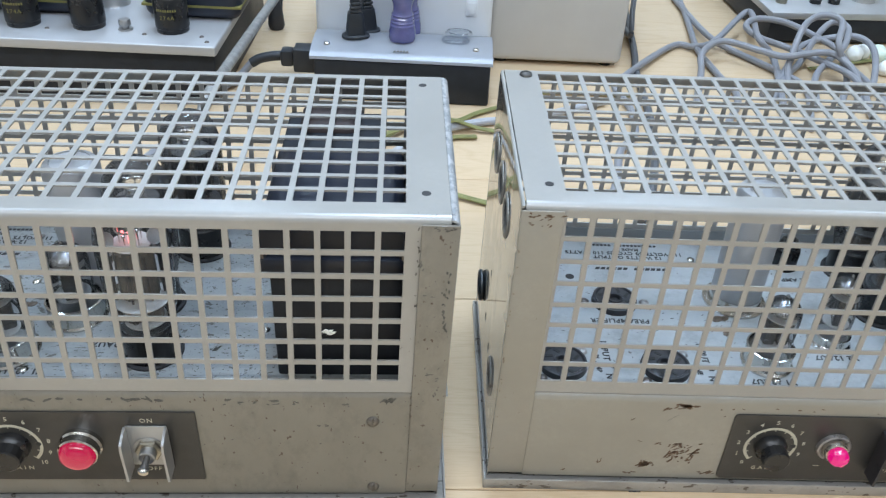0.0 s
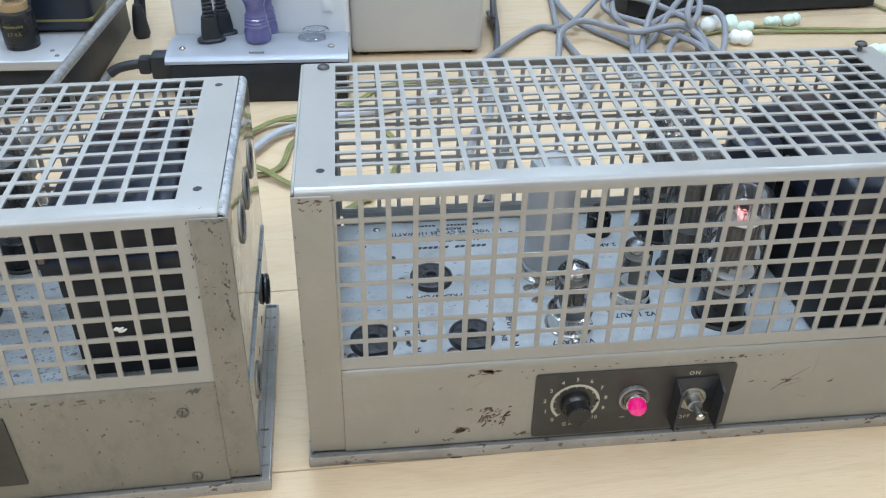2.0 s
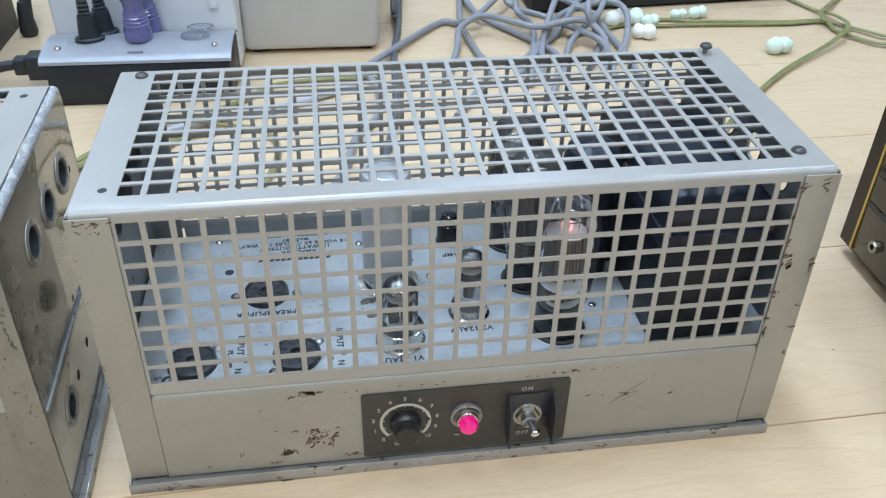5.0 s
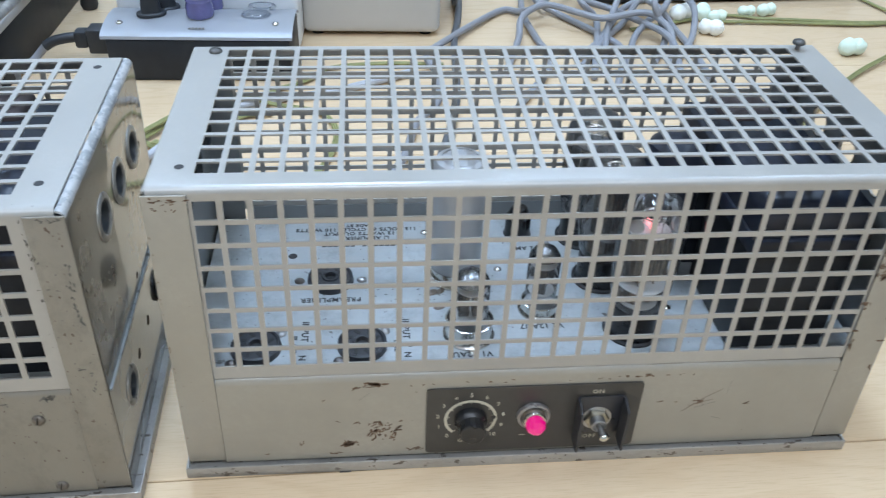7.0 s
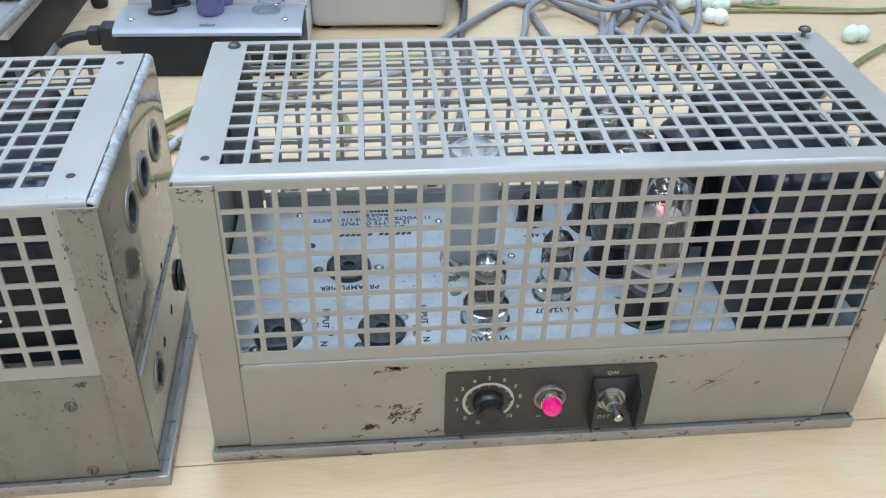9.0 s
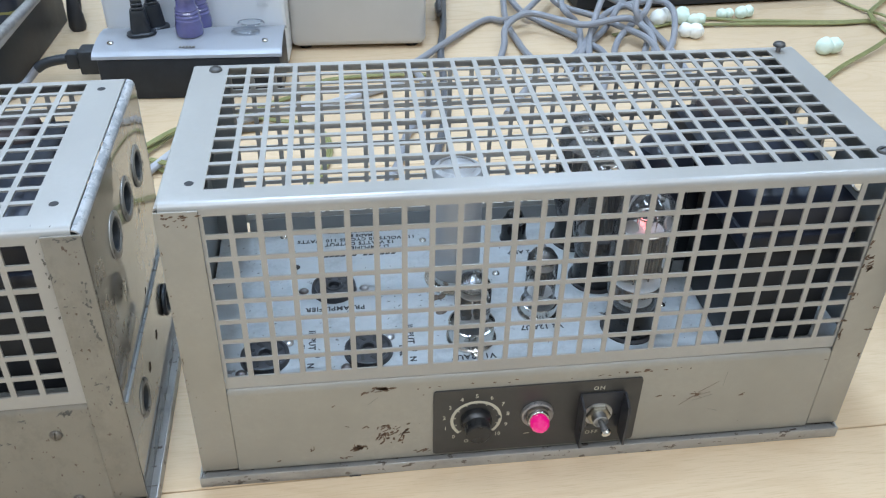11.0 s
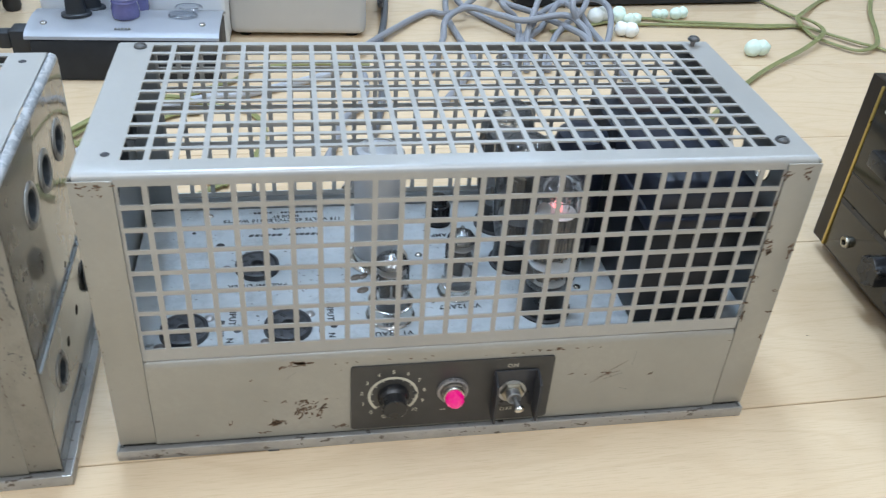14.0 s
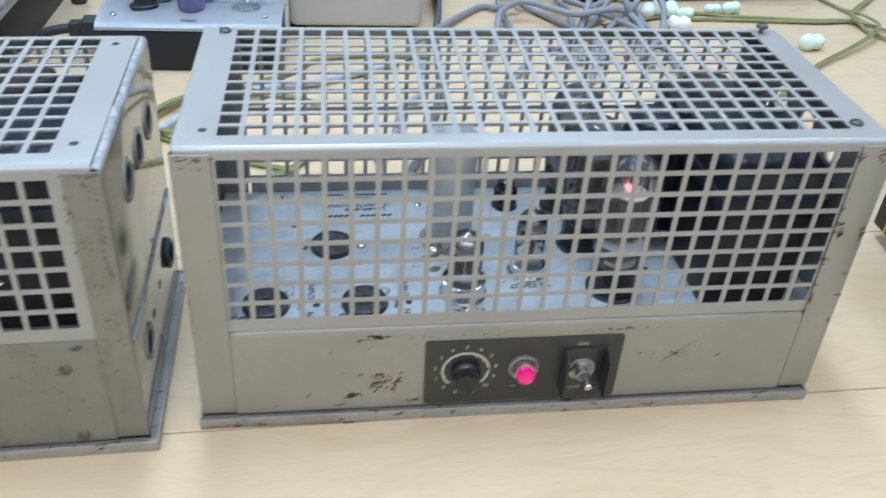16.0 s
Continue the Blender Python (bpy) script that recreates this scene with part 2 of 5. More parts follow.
GUARD_DARK = surface("blackened_guard", (0.045, 0.046, 0.052), 0.3, 0.3, 0.25, 120)
SMOKED_MICA = surface("smoked_mica", (0.14, 0.135, 0.13), 0.3)
MICA = surface("mica_disc", (0.62, 0.6, 0.57), 0.3)
CERAMIC = surface("grey_socket_moulding", (0.04, 0.042, 0.048), 0.42, 0, 0.3, 150)
CATHODE = surface("browned_nickel", (0.16, 0.125, 0.095), 0.4, 0.4, 0.45, 260)
ANODE = surface("grey_anode", (0.1, 0.095, 0.09), 0.45, 0.5, 0.3, 200)
GETTER = surface("silver_getter", (0.34, 0.335, 0.33), 0.1, 1.0, 0.6, 420, 700, 0.6)
GLASS = clear_glass("tube_glass", (0.96, 0.97, 0.97), 0.03, 1.7, 0.04)
SILVER_FILM = clear_glass("silvery_film", (0.9, 0.91, 0.92), 0.2, 1.6, 0.06)
CLEAR = clear_glass("clear_plastic", (0.9, 0.92, 0.94), 0.08, 1.45)
HEATER = glow("heater_glow", (1.0, 0.22, 0.22), 3.2, (0.5, 0.1, 0.08))
RED_LIT = glow("lit_magenta_jewel", (1.0, 0.004, 0.24), 0.6, (0.25, 0.0, 0.08))
RED_DOME = glow("lit_red_dome", (1.0, 0.0, 0.1), 0.44, (0.08, 0.0, 0.01))
WOOD = wood_planks("pale_wood_laminate", (0.7, 0.535, 0.352), (0.645, 0.475, 0.3))
WALL = surface("wall_paint", (0.72, 0.72, 0.70), 0.8, var=0.04, scale=3)
CEIL = surface("ceiling_board", (0.8, 0.8, 0.79), 0.9, var=0.03, scale=5)
WHITE_BOX = surface("white_enamel", (0.78, 0.81, 0.84), 0.3, 0, 0.03, 12, 700, 0.05)
BEIGE_BOX = surface("speckled_beige_plastic", (0.60, 0.585, 0.56), 0.55, 0, 0.05, 20, 2600, 0.2)
CABLE_GREY = surface("grey_cable_sheath", (0.26, 0.265, 0.285), 0.45, 0, 0.1, 40)
CABLE_DARK = surface("dark_cable_sheath", (0.03, 0.031, 0.035), 0.5, 0, 0.2, 40)
CABLE_MID = surface("mid_grey_cable_sheath", (0.1, 0.105, 0.115), 0.45, 0, 0.2, 40)
CABLE_OLIVE = surface("olive_bell_wire", (0.25, 0.25, 0.1), 0.38, 0, 0.3, 60)
FOAM = surface("foam_peanut", (0.86, 0.87, 0.82), 0.85, 0, 0.05, 200, 600, 0.5)
FOAM_MINT = surface("mint_foam_peanut", (0.69, 0.8, 0.68), 0.85, 0, 0.05, 200, 600, 0.5)
PURPLE = surface("purple_plastic", (0.18, 0.18, 0.43), 0.16, 0, 0.2, 70, coat=0.5)
PURPLE.node_tree.nodes["Principled BSDF"].inputs["Transmission Weight"].default_value = 0.35
PLUG_BLACK = surface("blue_black_rubber", (0.021, 0.025, 0.031), 0.45, 0, 0.2, 90)
HOOP = surface("dull_bare_rod", (0.34, 0.34, 0.33), 0.38, 0.65, 0.4, 140, 900, 0.2)
HIFI_FACE = surface("brown_anodised_face", (0.014, 0.0105, 0.0045), 0.08, 0.0, 0.45, 15, 2200, 0.02, spec=0.3)
HIFI_BODY = surface("dark_walnut_case", (0.022, 0.0145, 0.0085), 0.4, 0, 0.4, 30, 900, spec=0.2)
GOLD = surface("gold_trim", (0.55, 0.40, 0.12), 0.3, 0.9, 0.15, 90)
YELLOW = surface("yellow_print", (0.22, 0.2, 0.06), 0.6)
AMBER = surface("amber_stem", (0.42, 0.25, 0.1), 0.4)


# ---------------------------------------------------------------- mesh helpers
def empty_thing(name, m, label, category, group=""):
    ob = new(name)
    ob.matrix_world = m
    return tagged(ob, label, category, group)


def finish(bm, angle=0.6):
    bmesh.ops.recalc_face_normals(bm, faces=bm.faces)
    for f in bm.faces:
        f.smooth = True
    for e in bm.edges:
        e.smooth = len(e.link_faces) == 2 and e.calc_face_angle(0.0) < angle


def part(name, bm, mat, parent=None, label="", m=None, kind=""):
    """Links a bmesh as one mesh object under a thing or a part."""
    finish(bm)
    me = bpy.data.meshes.new(name)
    bm.to_mesh(me)
    bm.free()
    for k in (mat if isinstance(mat, (list, tuple)) else [mat]):
        me.materials.append(k)
    ob = new(name, me)
    ob.parent = parent
    if m is not None:
        ob.matrix_basis = m
    return tagged(ob, label, kind=kind)


def box(bm, x0, x1, y0, y1, z0, z1, bevel=0.0, segs=2, m=None):
    mat = Matrix.Translation(((x0 + x1) / 2, (y0 + y1) / 2, (z0 + z1) / 2)) @ Matrix.Diagonal((x1 - x0, y1 - y0, z1 - z0, 1))
    if m is not None:
        mat = m @ mat
    got = bmesh.ops.create_cube(bm, size=1, matrix=mat)
    if bevel:
        edges = {e for v in got["verts"] for e in v.link_edges}
        bmesh.ops.bevel(bm, geom=list(edges), offset=bevel, segments=segs, affect="EDGES", profile=0.5)
    return bm


def boxed(*a, **k):
    return box(bmesh.new(), *a, **k)


def lathe(profile, segs=32, m=None, bm=None, close=False):
    """Turns (radius, height) pairs round z."""
    bm = bm or bmesh.new()
    rings = []
    for r, z in profile:
        if r < 1e-6:
            rings.append([bm.verts.new((0, 0, z))])
        else:
            rings.append([bm.verts.new((r * math.cos(2 * math.pi * i / segs), r * math.sin(2 * math.pi * i / segs), z)) for i in range(segs)])
    pairs = list(zip(rings, rings[1:]))
    if close:
        pairs.append((rings[-1], rings[0]))
    for a, b in pairs:
        for i in range(segs):
            j = (i + 1) % segs
            if len(a) == 1 and len(b) == 1:
                continue
            if len(a) == 1:
                bm.faces.new((a[0], b[i], b[j]))
            elif len(b) == 1:
                bm.faces.new((a[i], a[j], b[0]))
            else:
                bm.faces.new((a[i], a[j], b[j], b[i]))
    if m is not None:
        done = {v for r in rings for v in r}
        bmesh.ops.transform(bm, matrix=m, verts=list(done))
    return bm


def spline(points, steps=8):
    """A smooth line through the points."""
    p = [Vector(q) for q in points]
    p = [p[0] * 2 - p[1]] + p + [p[-1] * 2 - p[-2]]
    out = []
    for i in range(1, len(p) - 2):
        a, b, c, d = p[i - 1:i + 3]
        for k in range(steps):
            t = k / steps
            out.append(0.5 * (2 * b + (c - a) * t + (2 * a - 5 * b + 4 * c - d) * t * t + (3 * b - a - 3 * c + d) * t ** 3))
    return out + [p[-2]]


def sweep(points, ring, bm=None, cap=True):
    """Carries the outline ring, (sideways, up) pairs, along the points."""
    bm = bm or bmesh.new()
    rows, up = [], Vector((0, 0, 1))
    for i, p in enumerate(points):
        d = (points[min(i + 1, len(points) - 1)] - points[max(i - 1, 0)]).normalized()
        side = d.cross(up)
        if side.length < 0.05:
            side = d.cross(Vector((0, 1, 0)))
        side.normalize()
        top = side.cross(d).normalized()
        rows.append([bm.verts.new(p + side * a + top * b) for a, b in ring])
    n = len(ring)
    for a, b in zip(rows, rows[1:]):
        for i in range(n):
            bm.faces.new((a[i], a[(i + 1) % n], b[(i + 1) % n], b[i]))
    if cap:
        bm.faces.new(rows[0])
        bm.faces.new(rows[-1])
    return bm


def circle(r, n=10):
    return [(r * math.cos(2 * math.pi * i / n), r * math.sin(2 * math.pi * i / n)) for i in range(n)]


def ribbon(r):
    """Outline of flat three-core wire."""
    top = [(c + 0.94 * r * math.cos(a), r * math.sin(a)) for c in (2 * r, 0, -2 * r) for a in (radians(k) for k in (12, 60, 120, 168))]
    return top + [(-a, -b) for a, b in top]


def perforated(us, vs, solid, place, thick):
    """A sheet of cells us x vs; place(u, v, depth) sets it in space; solid(i, j) leaves holes; hole walls have depth."""
    bm, seen = bmesh.new(), {}

    def vert(i, j, k):
        if (i, j, k) not in seen:
            seen[i, j, k] = bm.verts.new(place(us[i], vs[j], thick * k))
        return seen[i, j, k]

    nu, nv = len(us) - 1, len(vs) - 1
    full = lambda i, j: 0 <= i < nu and 0 <= j < nv and solid(i, j)
    for i in range(nu):
        for j in range(nv):
            if not full(i, j):
                continue
            for k in (0, 1):
                bm.faces.new((vert(i, j, k), vert(i + 1, j, k), vert(i + 1, j + 1, k), vert(i, j + 1, k)))
            for (a, b), (di, dj) in ((((i, j), (i + 1, j)), (0, -1)), (((i, j + 1), (i + 1, j + 1)), (0, 1)), (((i, j), (i, j + 1)), (-1, 0)), (((i + 1, j), (i + 1, j + 1)), (1, 0))):
                if not full(i + di, j + dj):
                    bm.faces.new((vert(*a, 0), vert(*b, 0), vert(*b, 1), vert(*a, 1)))
    return bm


def lettering(name, text, size, m, mat, parent, label="", spacing=1.0, depth=0.0001, bold=0.0):
    cu = bpy.data.curves.new(name, "FONT")
    cu.body, cu.size, cu.align_x, cu.align_y, cu.extrude, cu.space_character = text, size, "CENTER", "CENTER", depth, spacing
    cu.resolution_u, cu.offset = 2, bold
    tmp = bpy.data.objects.new(name, cu)
    me = bpy.data.meshes.new_from_object(tmp)
    bpy.data.objects.remove(tmp)
    bpy.data.curves.remove(cu)
    me.materials.append(mat)
    ob = new(name, me)
    ob.parent = parent
    ob.matrix_basis = m
    return tagged(ob, label)


def scatter_flakes(bm, rng, cx, cz, rx, rz, count, size, place, slant=0.0):
    """Ragged little flakes lying on a surface."""
    for _ in range(count):
        u, v = cx + rng.gauss(0, rx), cz + rng.gauss(0, rz)
        a, l, w = slant + rng.gauss(0, 0.35), size * rng.uniform(0.5, 1.8), size * rng.uniform(0.2, 0.6)
        n = 7
        pts = []
        for k in range(n):
            t = 2 * math.pi * k / n
            du, dv = l * math.cos(t) * rng.uniform(0.6, 1.2), w * math.sin(t) * rng.uniform(0.5, 1.3)
            pts.append((u + du * math.cos(a) - dv * math.sin(a), v + du * math.sin(a) + dv * math.cos(a)))
        lo, hi = [bm.verts.new(place(p, q, 0.0)) for p, q in pts], [bm.verts.new(place(p, q, 0.00018)) for p, q in pts]
        bm.faces.new(hi)
        for k in range(n):
            bm.faces.new((lo[k], lo[(k + 1) % n], hi[(k + 1) % n], hi[k]))


def cut_out(bm, cutters):
    """Takes the cutter solids out of a solid and gives the rest as a bmesh."""
    a, b = bpy.data.meshes.new("whole"), bpy.data.meshes.new("cutter")
    bm.to_mesh(a), cutters.to_mesh(b)
    bm.free(), cutters.free()
    oa, ob = new("whole", a), new("cutter", b)
    mod = oa.modifiers.new("cut", "BOOLEAN")
    mod.object, mod.operation, mod.solver = ob, "DIFFERENCE", "EXACT"
    got = bpy.data.meshes.new_from_object(oa.evaluated_get(bpy.context.evaluated_depsgraph_get()))
    out = bmesh.new()
    out.from_mesh(got)
    for o in (oa, ob):
        bpy.data.objects.remove(o)
    for me in (a, b, got):
        bpy.data.meshes.remove(me)
    return out


# ---------------------------------------------------------------- room
ROOM = 3.2
FLOOR_TURN = 1.0
floor = tagged(new("floor"), "pale wood laminate floor of long boards", kind="structure")
floor.matrix_world = pose(0, -0.0067, 0, 0, 0, FLOOR_TURN)
part("subfloor", boxed(-3.28, 3.28, -3.19, 3.6, -0.05, -0.0085), surface("dark_gap", (0.05, 0.04, 0.03), 0.9), floor)

for nm, (x0, x1, y0, y1) in {"wall_north": (-ROOM, ROOM, ROOM + 0.4, ROOM + 0.5), "wall_south": (-ROOM, ROOM, -ROOM - 0.1, -ROOM),
                             "wall_east": (ROOM, ROOM + 0.1, -ROOM - 0.1, ROOM + 0.5), "wall_west": (-ROOM - 0.1, -ROOM, -ROOM - 0.1, ROOM + 0.5)}.items():
    part(nm, boxed(x0, x1, y0, y1, 0, 2.5), WALL, kind="structure", label="plain off-white painted wall")
part("ceiling", boxed(-ROOM - 0.1, ROOM + 0.1, -ROOM - 0.1, ROOM + 0.5, 2.503, 2.6), CEIL, kind="structure", label="white board ceiling")
for x, y, sx, sy, w, c in LAMPS:
    fixture = empty_thing("ceiling_light", pose(x, y, 2.5), "white fluorescent ceiling light fixture", "ceiling light", "ceiling lights")
    bm = bmesh.new()
    hx, hy = sx / 2 + 0.03, sy / 2 + 0.03
    box(bm, -hx, hx, -hy, hy, -0.03, 0, 0.004)
    part("housing", bm, WHITE_BOX, fixture)
    bm = bmesh.new()
    for a, b, c, d in ((-hx, hx, -hy, -hy + 0.02), (-hx, hx, hy - 0.02, hy), (-hx, -hx + 0.02, -hy + 0.021, hy - 0.021), (hx - 0.02, hx, -hy + 0.021, hy - 0.021)):
        box(bm, a, b, c, d, -0.075, -0.031)
    part("rim", bm, WHITE_BOX, fixture)

# ---------------------------------------------------------------- amplifiers
W, H, D = 0.451, 0.2283, 0.187
DECK_Z = 0.082


def punched(start, pitch, hole, count):
    return [(start + k * pitch, start + k * pitch + hole) for k in range(count)]


COLS = punched(0.0258, 0.01617, 0.0128, 25)
COLS_OLD = punched(0.0208, 0.01617, 0.0128, 25)
FRONT_ROWS = punched(0.0975, 0.01572, 0.0126, 8)
FRONT_ROWS_OLD = punched(0.1115, 0.0159, 0.0126, 7)
TOP_ROWS = punched(0.0153, 0.0151, 0.0119, 11)
SIDE_HOLES = [(0.146, 0.1805, 0.0115), (0.1025, 0.1815, 0.0115), (0.06, 0.1825, 0.0115), (0.0435, 0.0595, 0.0105), (0.148, 0.06, 0.0115)]
SMALL_HOLES = [(0.1015, 0.1055, 0.0028), (0.1055, 0.0615, 0.004), (0.0713, 0.0612, 0.004), (0.128, 0.155, 0.002), (0.165, 0.172, 0.0025)]
ALONG_X = Matrix.Rotation(radians(90), 4, "Y")
OUT_FRONT = Matrix.Rotation(radians(90), 4, "X")


def splay(bm, mid):
    """The sheet-metal shells spread a little towards the floor, about the upright plane x = mid."""
    for v in bm.verts:
        v.co.x = spread(v.co.x, v.co.z, mid)
    return bm


def spread(x, z, mid):
    return mid + (x - mid) * (1 + 0.02 * (0.224 - z) / 0.224)


def lid_mesh(rows, cols, ends, seams):
    """rows, cols: the punched holes; ends: where the lid stops; seams: the inner edges of the corner posts."""
    r, bottom, back_bottom = 0.0045, rows[0][0] - 0.0098, rows[0][0] - 0.0073
    path, v, tags = [], [], []
    zs = sorted({bottom, H - r, *[q for row in rows for q in row]})
    for z in zs:
        path.append((Vector((0, 0, z)), Vector((0, 1, 0)))), tags.append(("front", z))
    for k in range(1, 7):
        a = radians(90 * k / 6)
        path.append((Vector((0, r - r * math.cos(a), H - r + r * math.sin(a))), Vector((0, math.cos(a), -math.sin(a))))), tags.append(("bend", a))
    for y in sorted({D - r, *[q for row in TOP_ROWS for q in row]}):
        path.append((Vector((0, y, H)), Vector((0, 0, -1)))), tags.append(("top", y))
    for k in range(1, 7):
        a = radians(90 * k / 6)
        path.append((Vector((0, D - r + r * math.sin(a), H - r + r * math.cos(a))), Vector((0, -math.sin(a), -math.cos(a))))), tags.append(("bend", a))
    for z in sorted({back_bottom, *[q for row in rows for q in row]}, reverse=True):
        path.append((Vector((0, D, z)), Vector((0, -1, 0)))), tags.append(("back", z))
    us = sorted({*ends, *seams, *[q for c in cols for q in c]})
    vs = list(range(len(path)))

    def solid(i, j):
        u = (us[i] + us[i + 1]) / 2
        (ka, a), (kb, b) = tags[j], tags[j + 1]
        inside = any(p < u < q for p, q in cols)
        edge = not seams[0] < u < seams[1]
        if ka == kb == "front":
            c = (a + b) / 2
            return not edge and not (inside and any(p < c < q for p, q in rows))
        if ka == kb == "back":
            c = (a + b) / 2
            return not (edge and c < 0.2178) and not (inside and any(p < c < q for p, q in rows))
        if kb == "top" and ka in ("top", "bend"):
            c = (a + b) / 2 if ka == "top" else 0.01
            return not (inside and any(p < c < q for p, q in TOP_ROWS))
        return True

    def place(u, k, d):
        p, n = path[k]
        return p + n * d + Vector((u, 0, 0))

    return perforated(us, vs, solid, place, 0.0012)


def strip_sheet(path, x0, x1, thick, axis):
    """A bent sheet: the outline path (a, z) drawn out along axis from x0 to x1."""
    n = len(path)
    pts = [Vector((a, b)) for a, b in path]
    norms = []
    for i in range(n):
        d = (pts[min(i + 1, n - 1)] - pts[max(i - 1, 0)]).normalized()
        norms.append(Vector((d.y, -d.x)))

    def place(u, k, d):
        p = pts[k] + norms[k] * d
        return Vector((u, p.x, p.y)) if axis == "x" else Vector((p.x, u, p.y))

    return perforated([x0, x1], list(range(n)), lambda i, j: True, place, thick)


def arc(cx, cz, r, a0, a1, n=5):
    return [(cx + r * math.cos(radians(a0 + (a1 - a0) * k / n)), cz + r * math.sin(radians(a0 + (a1 - a0) * k / n))) for k in range(n + 1)]


def rounded_plate(x0, x1, z0, z1, r, y0, y1):
    bm = bmesh.new()
    pts = arc(x1 - r, z1 - r, r, 0, 90, 4) + arc(x0 + r, z1 - r, r, 90, 180, 4) + arc(x0 + r, z0 + r, r, 180, 270, 4) + arc(x1 - r, z0 + r, r, 270, 360, 4)
    a, b = [bm.verts.new((x, y0, z)) for x, z in pts], [bm.verts.new((x, y1, z)) for x, z in pts]
    bm.faces.new(a), bm.faces.new(b)
    for i in range(len(pts)):
        j = (i + 1) % len(pts)
        bm.faces.new((a[i], a[j], b[j], b[i]))
    return bm


def screw_head(parent, m, r=0.0045, mat=SCREW, name="screw"):
    bm = lathe([(0.0, 0.0026), (r * 0.5, 0.0024), (r * 0.85, 0.0016), (r, 0.0004), (r, -0.0008)], 18)
    cutter = boxed(-r * 1.2, r * 1.2, -0.0005, 0.0005, 0.0012, 0.01)
    bmesh.ops.holes_fill(bm, edges=[e for e in bm.edges if e.is_boundary])
    bmesh.ops.recalc_face_normals(bm, faces=bm.faces)
    return part(name, cut_out(bm, cutter), mat, parent, m=m)


def octal_socket(parent, dk, x, y, turn, spread_to=0.0205):
    m = pose(x, y, dk, 0, 0, turn)
    sock = part("tube_socket", lathe([(0.0, 0.0012), (0.0036, 0.0012), (0.0044, 0.0044), (0.0058, 0.0047), (0.0064, 0.0038), (0.0135, 0.0036), (0.0146, 0.0048), (0.0162, 0.0042), (0.0168, 0.0)], 36), CERAMIC, parent, "grey-black moulded plug socket", m)
    for k in range(8):
        a = radians(22.5 + 45 * k)
        part("contact_slot", boxed(-0.0026, 0.0026, -0.0011, 0.0011, 0.0, 0.0003), INK, sock, m=Matrix.Translation((0.0102 * math.cos(a), 0.0102 * math.sin(a), 0.0037)) @ Matrix.Rotation(a + 0.5, 4, "Z"))
    part("key_hole", lathe([(0.0, 0.0003), (0.0042, 0.0003), (0.0043, 0.0)], 18), INK, sock, m=pose(0, 0, 0.0012))
    for s in (-1, 1):
        rivet = lathe([(0, 0.0018), (0.0022, 0.0016), (0.0036, 0.0005), (0.0038, 0)], 14)
        part("rivet", rivet, TIN if s > 0 else STEEL, parent, m=m @ pose(s * spread_to, 0, 0))


def conduit_ring(parent, x, y, z, r, side, lined):
    turn = ALONG_X if side > 0 else Matrix.Rotation(radians(-90), 4, "Y")
    m = Matrix.Translation((x, y, z)) @ turn
    ring = part("conduit_ring", lathe([(r - 0.0012, -0.0015), (r - 0.0012, 0.0006), (r - 0.0004, 0.0013), (r + 0.0022, 0.0014), (r + 0.0034, 0.0008), (r + 0.0036, 0.0001)], 32), TRAY, parent, m=m)
    if lined:
        part("grommet", lathe([(r - 0.0012, 0.0004), (r - 0.0024, 0.0002), (r - 0.0027, -0.0012), (r - 0.0027, -0.011), (r - 0.0016, -0.0115), (r - 0.0014, -0.0016)], 32, close=True), RUBBER, ring, "dark rubber grommet")


